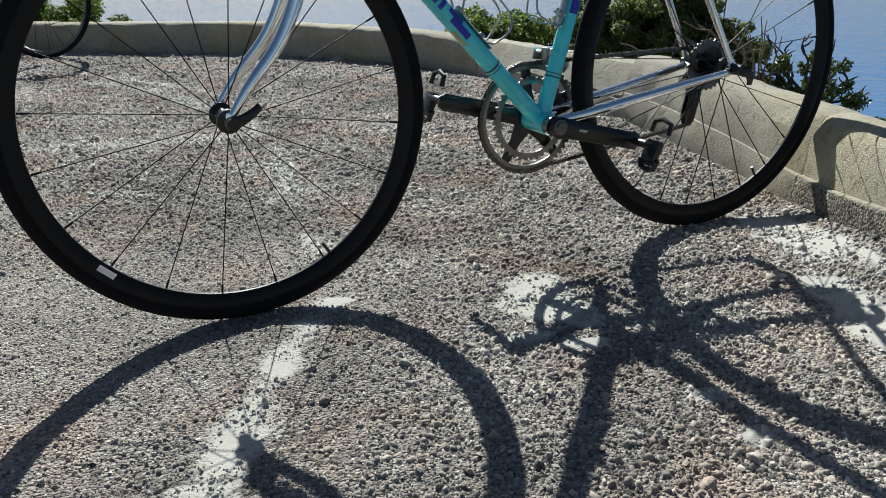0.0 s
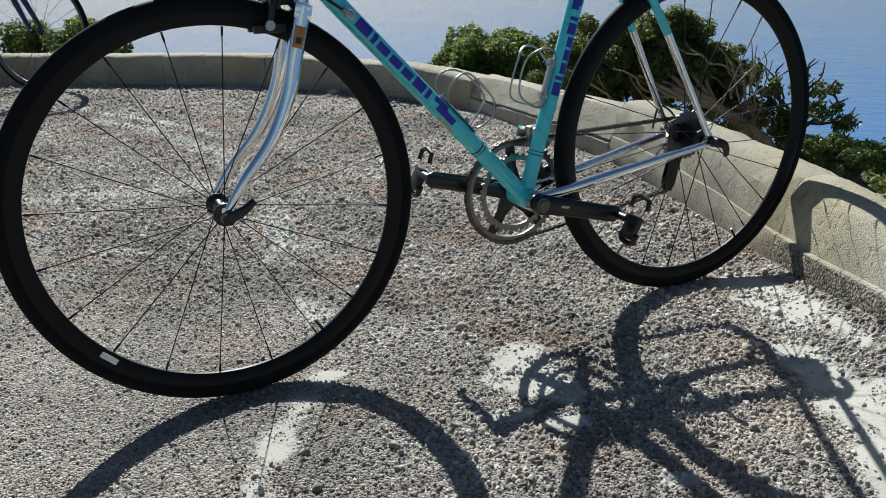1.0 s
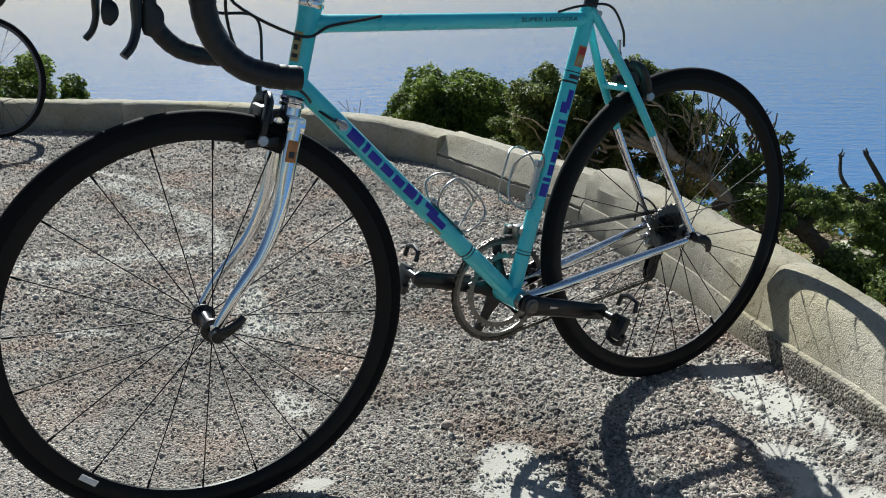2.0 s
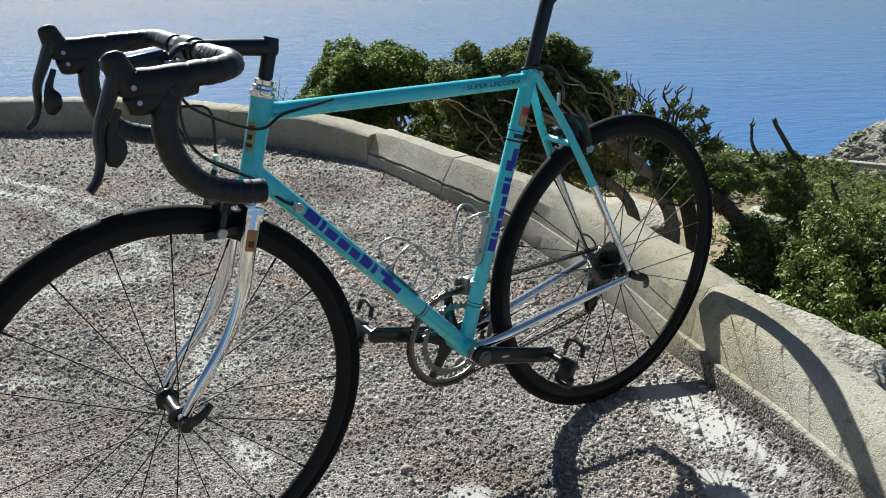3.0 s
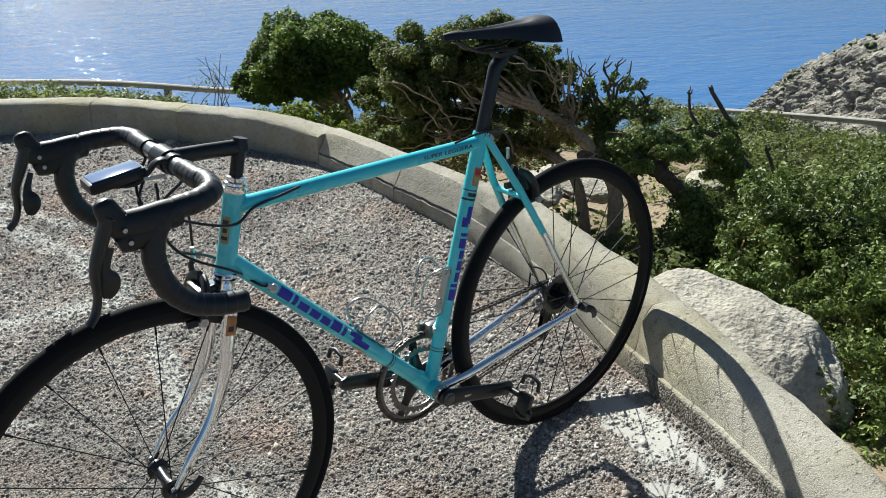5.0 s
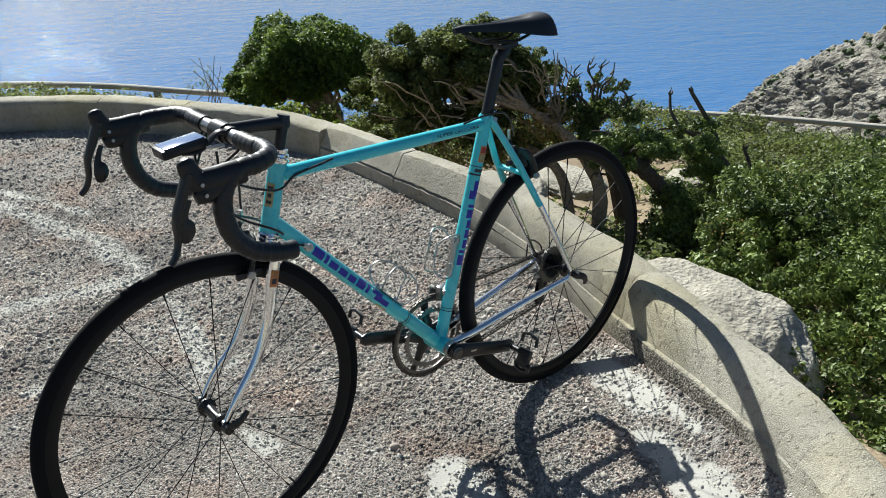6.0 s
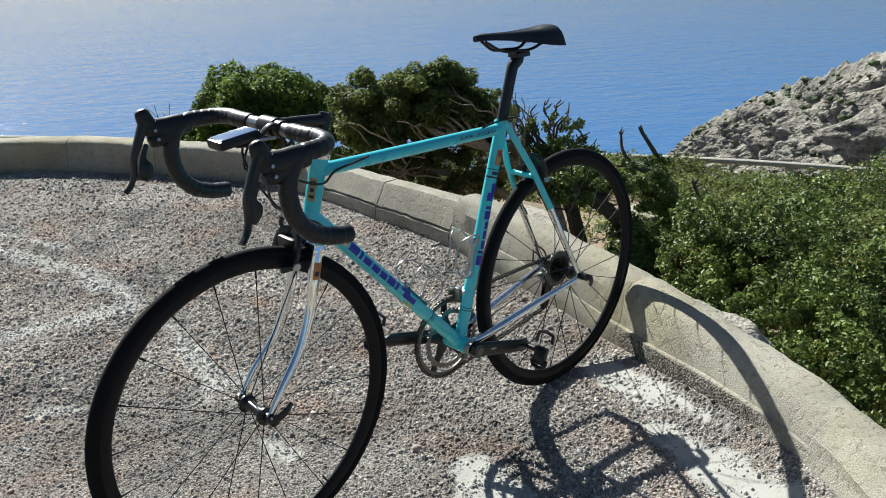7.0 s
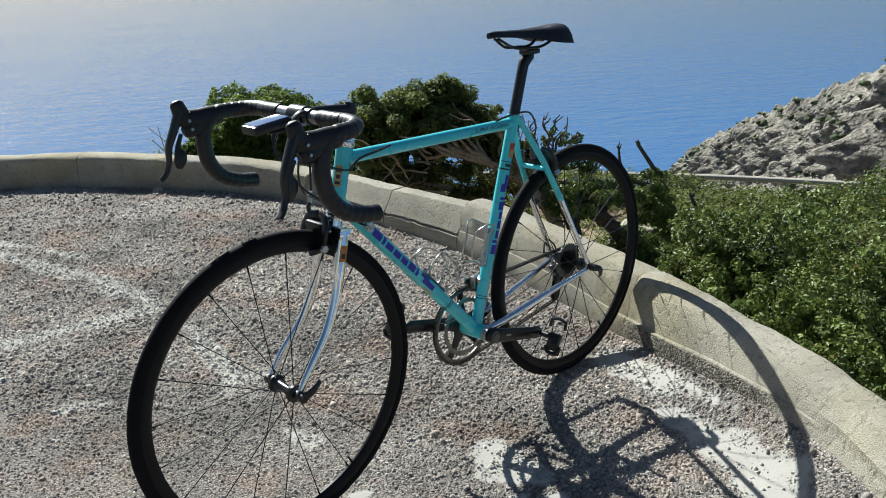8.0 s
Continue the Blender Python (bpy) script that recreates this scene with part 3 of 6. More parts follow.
# ---------------------------------------------------------------- parapet wall
def along_wall(s):
    x, y = np.interp(s, WALL_S, WALL[:, 0]), np.interp(s, WALL_S, WALL[:, 1])
    x2, y2 = np.interp(s + 0.02, WALL_S, WALL[:, 0]), np.interp(s + 0.02, WALL_S, WALL[:, 1])
    t = Vector((x2 - x, y2 - y, 0)).normalized()
    return Vector((x, y, 0)), Vector((-t.y, t.x, 0))


def station(px, py):
    return float(WALL_S[np.argmin((WALL[:, 0] - px) ** 2 + (WALL[:, 1] - py) ** 2)])


BACK = [(0.110, 0.208), (0.144, 0.205), (0.158, 0.199), (0.166, 0.185), (0.170, 0.12), (0.174, -0.1), (0.18, -0.55)]
PROFILE = [(0.0, -0.05), (0.0, 0.04), (0.003, 0.09), (0.005, 0.122), (0.008, 0.128), (0.020, 0.131), (0.034, 0.163), (0.049, 0.194), (0.059, 0.204), (0.073, 0.208)] + BACK
# far blocks: one plain face; middle blocks: a footing with a broken ledge under a sloping face
PLAIN = [(0.0, -0.05), (0.0, 0.03), (0.002, 0.06), (0.004, 0.09), (0.006, 0.115), (0.009, 0.137), (0.014, 0.148), (0.024, 0.155), (0.04, 0.159), (0.06, 0.160),
         (0.10, 0.161), (0.136, 0.159), (0.15, 0.153), (0.158, 0.138), (0.162, 0.1), (0.166, -0.1), (0.17, -0.55)]
STEP = [(0.0, -0.05), (0.0, 0.02), (0.001, 0.045), (0.002, 0.061), (0.017, 0.064), (0.018, 0.070), (0.007, 0.074), (0.034, 0.112), (0.059, 0.158), (0.066, 0.164),
        (0.10, 0.167), (0.132, 0.166), (0.143, 0.161), (0.148, 0.148), (0.152, 0.1), (0.156, -0.1), (0.16, -0.55)]


def build_wall():
    wall = thing("wall_parapet", Matrix(), "low weathered concrete parapet wall curving round the terrace", "wall", kind="structure")
    joints = [station(*p) for p in [(-9, 5.7), (-8, 5.7), (-7, 5.75), (-6, 5.75), (-5.1, 5.7), (-4.2, 5.6), (-3.3, 5.43), (-2.55, 5.28), (-1.75, 5.11), (-1.09, 4.94),
                                    (-0.63, 4.68), (0.085, 4.07), (0.375, 3.52), (0.6, 3.04), (0.838, 2.05), (0.855, 1.0), (0.78, 0.5), (0.68, -0.2),
                                    (0.63, -1), (0.56, -2), (0.3, -3.5), (-1, -7)]]
    rnd = random.Random(4)
    for i, (s0, s1) in enumerate(zip(joints[:-1], joints[1:])):
        gap = {11: 0.003, 12: 0.003}.get(i, 0.0015)
        shape = PROFILE if i > 12 else STEP if i > 10 else PLAIN
        lift, push = rnd.uniform(-0.004, 0.004), rnd.uniform(-0.004, 0.004)
        tilt = rnd.uniform(-0.008, 0.008)
        n = max(4, int((s1 - s0) / 0.025))
        g, band = Geo(), []
        rings = []
        for j in range(n + 1):
            s = s0 + gap + (s1 - s0 - 2 * gap) * j / n
            p, o = along_wall(s)
            edge = min(j, n - j)
            worn = {0: 0.002, 1: 0.0004}.get(edge, 0.0)
            ring = []
            cast = float(np.interp(p.y, [1.15, 1.5, 1.93, 2.1, 2.6], [0.14, 0.120, 0.075, 0.07, 0.09])) / 0.128 if p.x > 0 else 1
            fade = float(np.interp(p.y, [1.2, 1.45, 2.0, 2.15], [0, 1, 1, 0.35])) if p.x > 0 else 1
            for q, (w, h) in enumerate(shape):
                if shape is PLAIN and h > 0:
                    h = h * float(np.interp(p.x, [-0.6, -0.23, 0.06], [1.09, 1.05, 0.92]))
                if shape is STEP:
                    h = h * float(np.interp(p.y, [3.0, 3.5, 4.1], [1.08, 1.0, 0.93]))
                    if 3 <= q <= 6:
                        h += 0.006 * noise.noise((p.x * 14, p.y * 14, 2)) + 0.004 * noise.noise((p.x * 45, p.y * 45, 6))
                        w += 0.006 * max(0, noise.noise((p.x * 20, p.y * 20, 4)))
                if shape is PROFILE and 0 < h < 0.135:
                    h = h * cast
                if shape is PROFILE and 3 <= q <= 6:
                    w = w * fade + (1 - fade) * (0.01 + 0.06 * h)
                rough = 1 if q < 4 else 0.5 if q == 4 else 0
                top = max(0, min(1, (h - 0.1) / 0.08))
                dn = noise.noise((p.x * 9 + w * 30, p.y * 9, h * 30 + i)) * 0.004 + noise.noise((p.x * 32, p.y * 32 + w * 60, h * 60)) * 0.0022
                chip = max(0, noise.noise((p.x * 6 + 7, p.y * 6, i * 3.1)) - 0.3) * 0.012 * (1 if 6 <= q <= 8 or 11 <= q <= 12 else 0)
                z = h - worn * top + lift * top + tilt * top * (j / n - 0.5) - chip + dn * top
                ring.append(p + o * (w + push * top + dn + worn * (0.5 if q < 8 else -0.5) * top) + Vector((0, 0, z)))
                band.append(rough * (0.9 * fade * fade if shape is PROFILE else 0.15))
            rings.append(ring)
        g.loft(rings)
        me = g.mesh("concrete_block", M_CONCRETE, True, 32)
        attribute(me, "rough_band", np.clip(band, 0, 1))
        part("concrete_block", me, M_CONCRETE, wall)
    return wall


build_wall()


# ---------------------------------------------------------------- bicycle
R_WHEEL = 0.341


def wheel(name, parent, m, spokes, rear, tyre_mat=M_RUBBER, rim_mat=M_RIM, rim_depth=0.0245):
    """Rim with tyre, hub, valve and single spokes; axle along y."""
    rt = R_WHEEL - 0.0135
    outer = rt - 0.008
    g = Geo().lathe([(outer, -0.0105), (outer - 0.004, -0.0115), (outer - rim_depth * 0.5, -0.0105), (outer - rim_depth + 0.004, -0.006), (outer - rim_depth, -0.0025),
                     (outer - rim_depth, 0.0025), (outer - rim_depth + 0.004, 0.006), (outer - rim_depth * 0.5, 0.0105), (outer - 0.004, 0.0115), (outer, 0.0105)], n=96)
    rim = part(name, g, rim_mat, parent, m=m)
    prof = [(rt + 0.0135 * math.cos(a), 0.0132 * math.sin(a)) for a in [math.pi * (k / 8 - 0.75) * 1.0 for k in range(13)]]
    part("tyre", Geo().lathe(prof, n=96), tyre_mat, rim, "black road tyre")
    w = 0.036 if rear else 0.034
    left = -w if not rear else -0.034
    g = Geo().lathe([(0.0, -0.048), (0.009, -0.048), (0.0095, left - 0.006), (0.019, left - 0.004), (0.0195, left + 0.002), (0.012, left + 0.008), (0.0095, 0.0),
                     (0.012, w - 0.008), (0.0195, w - 0.002), (0.019, w + 0.004), (0.0095, w + 0.006), (0.009, 0.048), (0.0, 0.048)], n=20, closed=False)
    part("hub", g, M_BLACK, rim, "black wheel hub")
    inner = outer - rim_depth
    for side in (-1, 1):
        hub_y = (left if side < 0 else w) * 0.95
        sp = Geo().tube([(0, 0, 0.018), (0, 0, 0.06), (0, 0, inner - 0.012)], 0.0012, n=6, squash=(1.25, 0.8)).tube([(0, 0, inner - 0.014), (0, 0, inner + 0.001)], 0.0019, n=6)
        tilt = math.atan2(hub_y, inner - 0.018)
        me = sp.mesh("spoke", M_SPOKE)
        count = spokes // 2
        for k in range(count):
            a = 2 * math.pi * (k + (0.5 if side > 0 else 0)) / count + 0.13
            lead = 0 if not rear else (0.5 if k % 2 else -0.5)
            mm = Matrix.Rotation(a, 4, "Y") @ Matrix.Translation((0, hub_y, 0)) @ Matrix.Rotation(tilt, 4, "X")
            if rear:
                mm = Matrix.Rotation(a, 4, "Y") @ Matrix.Translation((lead * 0.03, hub_y, 0)) @ Matrix.Rotation(-lead * 0.105, 4, "Y") @ Matrix.Rotation(tilt, 4, "X")
            part("spoke", me, M_BLACK, rim, m=mm)
    part("valve", Geo().tube([(0, 0, inner + 0.002), (0, 0, inner - 0.022)], 0.0028, n=8), M_BLACK, rim, m=Matrix.Rotation(2.6, 4, "Y"))
    return rim


def bars_on_tube(g, a, b, r, spans, height, turn, up, lift=0.0006):
    """Flat blocks wrapped on the near side of a round tube from a to b; spans are (start, end, low, high) along and across."""
    a, b = Vector(a), Vector(b)
    d = (b - a).normalized()
    y = Vector((0, -1, 0))
    y = (y - d * y.dot(d)).normalized()
    w = y.cross(d) * up
    for s0, s1, lo, hi in spans:
        n, verts = max(5, int(abs(hi - lo) * height / r / 0.16)), []
        for j in range(n + 1):
            h = (lo + (hi - lo) * j / n) * height
            ang = turn + h / r
            rad = y * math.cos(ang) + w * math.sin(ang)
            verts += [a + d * s0 + rad * (r + lift), a + d * s1 + rad * (r + lift)]
        faces = [(2 * j, 2 * j + 1, 2 * j + 3, 2 * j + 2) for j in range(n)]
        verts += [v - y * 0.0004 for v in verts]
        k = 2 * (n + 1)
        g.add(verts, faces + [tuple(k + q for q in reversed(f)) for f in faces])
    return g


def build_bicycle(m, look_first, label, paint, fork_mat, stay_mat, tyre_mat=M_RUBBER, steer=0.0, detail=True):
    bike = thing("road_bicycle", m, label, "bicycle")
    R = R_WHEEL
    bb, ax_r, ax_f = Vector((-0.410, 0, 0.270)), Vector((0, 0, R)), Vector((-0.9935, 0, R))
    seat = Vector((-0.247, 0, 0.797))
    h_top, h_bot = Vector((-0.787, 0, 0.822)), Vector((-0.824, 0, 0.690))
    hd = (h_top - h_bot).normalized()
    crown = h_bot - hd * 0.042
    turn = Matrix.Translation(h_bot) @ Matrix.Rotation(radians(steer), 4, hd) @ Matrix.Translation(-h_bot)
    sd = (seat - bb).normalized()
    # frame
    part("seat_tube", Geo().tube([bb, seat + sd * 0.004], 0.0150, 16).tube([seat - sd * 0.012, seat + sd * 0.008], 0.0172, 16), paint, bike)
    tt_f, tt_r = h_bot + hd * 0.112, seat - sd * 0.012
    part("top_tube", Geo().tube([tt_f, tt_r], 0.0137, 16), paint, bike)
    dt_f = h_bot + hd * 0.022
    part("down_tube", Geo().tube([dt_f, bb], 0.0162, 16), paint, bike)
    part("head_tube", Geo().tube([h_bot, h_bot + hd * 0.004, h_bot + hd * 0.018, h_top - hd * 0.018, h_top - hd * 0.004, h_top], [0.0185, 0.0185, 0.0172, 0.0172, 0.0185, 0.0185], 18)
         .tube([tt_f + Vector((0.016, 0, 0)), tt_f + Vector((0.03, 0, -0.001))], 0.0147, 16), paint, bike)
    part("bottom_bracket", Geo().tube([bb + Vector((0, -0.036, 0)), bb + Vector((0, 0.036, 0))], 0.0205, 18), paint, bike)
    for s in (-1, 1):
        top, low = seat + Vector((0.008, s * 0.012, -0.006)), ax_r + Vector((-0.012, s * 0.066, 0.014))
        mid = top.lerp(low, 0.52) + Vector((0, s * 0.006, 0))
        st = part("seat_stay", Geo().tube([top + Vector((-0.012, 0, 0.012)), top, top.lerp(mid, 0.5) + Vector((0, s * 0.012, 0)), mid + Vector((0, s * 0.008, 0))], [0.0075, 0.0078, 0.0082, 0.008], 12), paint, bike)
        part("stay_end", Geo().tube([mid + Vector((0, s * 0.008, 0)), mid.lerp(low, 0.5) + Vector((0, s * 0.004, 0)), low], [0.0079, 0.0072, 0.006], 12), stay_mat, st, "chromed lower end of the stay")
        a, b = bb + Vector((0.012, s * 0.026, 0.002)), ax_r + Vector((-0.02, s * 0.064, -0.006))
        part("chain_stay", Geo().tube([a, a.lerp(b, 0.25) + Vector((0, s * 0.004, 0)), a.lerp(b, 0.6), b], [0.0115, 0.0112, 0.0092, 0.007], 12), stay_mat, bike, "chromed chain stay")
        part("dropout", Geo().tube([b, ax_r + Vector((0.0, s * 0.065, 0)), low], 0.006, 8, squash=(0.5, 1.6)), M_CHROME, bike)
    bridge = seat.lerp(ax_r, 0.31)
    part("brake_bridge", Geo().tube([bridge + Vector((0, -0.036, 0)), bridge + Vector((0, 0.036, 0))], 0.0065, 10), paint, bike)
    # headset and fork
    hs = Geo().lathe([(0.012, 0.0), (0.0195, 0.0), (0.021, 0.004), (0.021, 0.008), (0.0165, 0.010), (0.0195, 0.013), (0.0195, 0.017), (0.016, 0.019), (0.017, 0.026), (0.0125, 0.028)],
                     h_top, hd, 24, False)
    part("headset_top", hs, M_CHROME, bike, "chromed upper headset cups and locknut")
    part("headset_bottom", Geo().lathe([(0.012, 0.0), (0.0195, 0), (0.021, -0.004), (0.0195, -0.008), (0.0175, -0.009), (0.0205, -0.012), (0.0195, -0.017), (0.013, -0.018)], h_bot, hd, 24, False), M_CHROME, bike)
    fk = part("fork_crown", Geo().tube([crown + hd * 0.026, crown + hd * 0.006], [0.0165, 0.0185], 16).box((0.03, 0.088, 0.026), Matrix.Translation(crown) @ Matrix.Rotation(math.atan2(hd.x, hd.z), 4, "Y"), 0.006), fork_mat, bike, "chromed fork crown", m=turn)
    for s in (-1, 1):
        end = ax_f + Vector((0, s * 0.054, 0.004))
        up = crown + Vector((0, s * 0.034, 0))
        b1 = up - hd * 0.13 + Vector((0, s * 0.006, 0))
        pts = spline([up + hd * 0.008, up - hd * 0.06 + Vector((0, s * 0.003, 0)), b1, b1 - hd * 0.07 + Vector((-0.016, s * 0.005, 0)), end + Vector((0.036, -s * 0.001, 0.052)), end + Vector((0.004, 0, 0.008))], 6)
        rad = [0.0125 - 0.0058 * (i / (len(pts) - 1)) ** 1.3 for i in range(len(pts))]
        if not look_first:
            pts = spline([up + hd * 0.008, up.lerp(end, 0.35), up.lerp(end, 0.7), end + Vector((0.002, 0, 0.008))], 6)
            rad = [0.021 - 0.010 * (i / (len(pts) - 1)) for i in range(len(pts))]
        part("fork_blade", Geo().tube(pts, rad, 14, squash=(0.84, 1.12)), fork_mat, fk, "curved chromed fork blade" if look_first else "straight navy fork blade")
        part("fork_end", Geo().box((0.016, 0.005, 0.024), Matrix.Translation(end), 0.003), M_CHROME, fk)
    # wheels
    wf = wheel("front_wheel", bike, turn @ Matrix.Translation(ax_f), 20, False, tyre_mat, M_RIM if look_first else M_GREYRIM, 0.0245 if look_first else 0.02)
    wheel("rear_wheel", bike, Matrix.Translation(ax_r), 24, True, tyre_mat, M_RIM if look_first else M_GREYRIM, 0.0245 if look_first else 0.02)
    for ax, hw, mm in ((ax_f, 0.058, turn), (ax_r, 0.074, Matrix())):
        part("axle_nut", Geo().tube([ax + Vector((0, hw - 0.004, 0)), ax + Vector((0, hw + 0.012, 0))], [0.0105, 0.0085], 14), M_BLACK, bike, m=mm)
        qr = part("quick_release", Geo().tube([ax + Vector((0, -hw - 0.012, 0)), ax + Vector((0, -hw + 0.004, 0))], [0.010, 0.0115], 14), M_BLACK, bike, "black quick-release cam", m=mm)
        lv = [ax + Vector((0.002, -hw - 0.007, 0.002)), ax + Vector((0.014, -hw - 0.012, 0.007)), ax + Vector((0.029, -hw - 0.013, 0.015)), ax + Vector((0.043, -hw - 0.010, 0.025))]
        if ax is ax_r:
            lv = [ax + Vector((0, -hw - 0.008, 0)), ax + Vector((0.010, -hw - 0.016, -0.004)), ax + Vector((0.018, -hw - 0.016, -0.016)), ax + Vector((0.022, -hw - 0.012, -0.03))]
        part("lever", Geo().tube(spline(lv, 4), [0.0085 - 0.0035 * i / 12 for i in range(13)], 10, squash=(0.55, 1.2)), M_BLACK, qr, "black quick-release lever")
    # seatpost and saddle
    top = seat + sd * 0.158
    part("seatpost", Geo().tube([seat - sd * 0.01, seat + sd * 0.11, top - sd * 0.022, top + Vector((0.012, 0, -0.004)), top + Vector((0.02, 0, 0.006))], [0.0134, 0.0134, 0.014, 0.0155, 0.012], 16)
         .box((0.05, 0.03, 0.012), Matrix.Translation(top + Vector((0.018, 0, 0.006))), 0.004), M_BLACK, bike, "black seatpost with setback clamp")
    part("seat_bolt", Geo().tube([seat + Vector((0.012, -0.019, -0.002)), seat + Vector((0.012, 0.019, -0.002))], 0.006, 10), M_STEEL, bike)
    x0, x1, zs = -0.336, -0.073, 1.008
    rings = []
    for i in range(17):
        u = i / 16
        x = x0 + (x1 - x0) * u
        half = float(np.interp(u, [0, 0.03, 0.1, 0.4, 0.62, 0.8, 0.93, 1], [0.006, 0.013, 0.017, 0.022, 0.037, 0.056, 0.064, 0.060]))
        zt = zs + float(np.interp(u, [0, 0.1, 0.45, 0.75, 1], [0.004, 0.007, 0.003, 0.004, 0.006]))
        drop = float(np.interp(u, [0, 0.1, 0.5, 0.85, 1], [0.010, 0.014, 0.022, 0.042, 0.047]))
        ring = []
        for k in range(13):
            t = -1 + 2 * k / 12
            zz = zt - drop * abs(t) ** 3.2 - 0.006 * math.exp(-(t * 4) ** 2) * (0.15 < u < 0.85)
            ring.append((x, half * t * (1 - 0.06 * abs(t) ** 6), zz))
        ring += [(x, half * t * 0.8, zt - drop * 0.55 - 0.008 if abs(t) < 0.9 else zt - drop) for t in (0.92, 0.5, 0, -0.5, -0.92)]
        rings.append(ring)
    sad = part("saddle", Geo().loft(rings), M_SADDLE, bike, "slim black racing saddle")
    for s in (-1, 1):
        part("saddle_rail", Geo().tube(spline([(x0 + 0.03, s * 0.006, zs - 0.012), (x0 + 0.075, s * 0.014, zs - 0.036), (top.x - 0.01, s * 0.021, zs - 0.041), (top.x + 0.045, s * 0.021, zs - 0.041), (x1 - 0.022, s * 0.034, zs - 0.014)], 5), 0.0036, 8), M_BLACK, sad)
    # stem and handlebar
    clamp = Vector((-0.888, 0, 0.903))
    quill = h_top + hd * 0.083
    st = Geo().tube([h_top + hd * 0.02, quill + hd * 0.004], 0.0112, 16)
    st.tube([quill + hd * -0.008 + Vector((0.010, 0, 0)), quill.lerp(clamp, 0.5) + Vector((0, 0, -0.002)), clamp + Vector((0.014, 0, 0))], [0.0125, 0.0120, 0.0125], 14, squash=(0.9, 1.05))
    st.tube([clamp + Vector((0, -0.023, 0)), clamp + Vector((0, 0.023, 0))], 0.0195, 18)
    st.tube([quill - hd * 0.01, quill + hd * 0.008], [0.0135, 0.0118], 14)
    part("stem", st, M_BLACK, bike, "black quill stem", m=turn)
    W = 0.205
    centre = [clamp + Vector((0, -0.078, 0)), clamp, clamp + Vector((0, 0.078, 0))]
    bar = part("handlebar", Geo().tube(centre, 0.0132, 14), M_STEEL, bike, "polished centre of the drop handlebar", m=turn)
    for s in (-1, 1):
        pts = [clamp + Vector(p) for p in [(0, s * 0.07, 0), (0, s * 0.12, 0.0), (0.003, s * (W - 0.060), 0.0), (-0.007, s * (W - 0.022), -0.001), (-0.036, s * (W - 0.003), -0.003), (-0.070, s * W, -0.005),
                                            (-0.096, s * (W + 0.001), -0.024), (-0.107, s * (W + 0.002), -0.062), (-0.098, s * (W + 0.003), -0.108), (-0.070, s * (W + 0.004), -0.142), (-0.035, s * (W + 0.005), -0.157),
                                            (-0.015, s * (W + 0.006), -0.161), (0.008, s * (W + 0.006), -0.164)]]
        path = spline(pts, 7)
        fine = [path[i // 4].lerp(path[i // 4 + 1], (i % 4) / 4) for i in range(4 * (len(path) - 1))] + [path[-1]]
        run, rad = 0.0, []
        for i, q in enumerate(fine):
            run += (q - fine[max(i - 1, 0)]).length
            turn_k = (run / 0.0165) % 1
            rad.append(0.0158 + 0.0008 * (turn_k / 0.85 if turn_k < 0.85 else (1 - turn_k) / 0.15))
        path = fine
        part("bar_tape", Geo().tube(path, rad, 14), M_TAPE, bar, "black wrapped bar tape")
        h0 = clamp + Vector((-0.088, s * (W + 0.001), -0.009))
        hood = Geo().tube(spline([h0 + Vector((0.026, 0, 0.0)), h0, h0 + Vector((-0.03, 0, -0.001)), h0 + Vector((-0.054, 0, 0.004)), h0 + Vector((-0.064, 0, 0.026)), h0 + Vector((-0.067, 0, 0.041))], 4),
                          [0.0165, 0.0172, 0.018, 0.0182, 0.0182, 0.0182, 0.0182, 0.018, 0.018, 0.0178, 0.0176, 0.0172, 0.0168, 0.0158, 0.015, 0.0144, 0.0138, 0.0132, 0.0126, 0.0112, 0.0060], 14, squash=(0.82, 1.15))
        hood.tube(spline([h0 + Vector((0.004, 0, -0.008)), h0 + Vector((-0.022, 0, -0.014)), h0 + Vector((-0.046, 0, -0.020)), h0 + Vector((-0.060, 0, -0.024))], 3), [0.012, 0.0145, 0.016, 0.0165, 0.0165, 0.016, 0.015, 0.0135, 0.012, 0.009], 12, squash=(0.85, 1.15))
        part("brake_hood", hood, M_HOOD, bar, "black rubber brake hood")
        lp = spline([h0 + Vector((-0.064, 0, 0.018)), h0 + Vector((-0.080, 0, -0.015)), h0 + Vector((-0.095, s * 0.002, -0.048)), h0 + Vector((-0.099, s * 0.004, -0.080)), h0 + Vector((-0.107, s * 0.007, -0.102)), h0 + Vector((-0.119, s * 0.010, -0.115))], 5)
        part("brake_lever", Geo().tube(lp, [0.0128 - 0.0060 * min(1, 1.6 * i / (len(lp) - 1)) for i in range(len(lp))], 10, squash=(1.15, 0.8)), M_BLACK, bar, "black curved brake lever")
        g = Geo().tube(spline([h0 + Vector((-0.068, -s * 0.004, -0.025)), h0 + Vector((-0.080, -s * 0.006, -0.052)), h0 + Vector((-0.078, -s * 0.008, -0.072)), h0 + Vector((-0.085, -s * 0.008, -0.094))], 5),
                       [0.004, 0.0045, 0.0045, 0.005, 0.0055, 0.006, 0.0075, 0.0095, 0.0115, 0.0125, 0.013, 0.013, 0.0122, 0.0105, 0.0085, 0.005], 10, squash=(0.35, 1.1))
        part("shift_paddle", g, M_BLACK, bar, "black shift paddle")
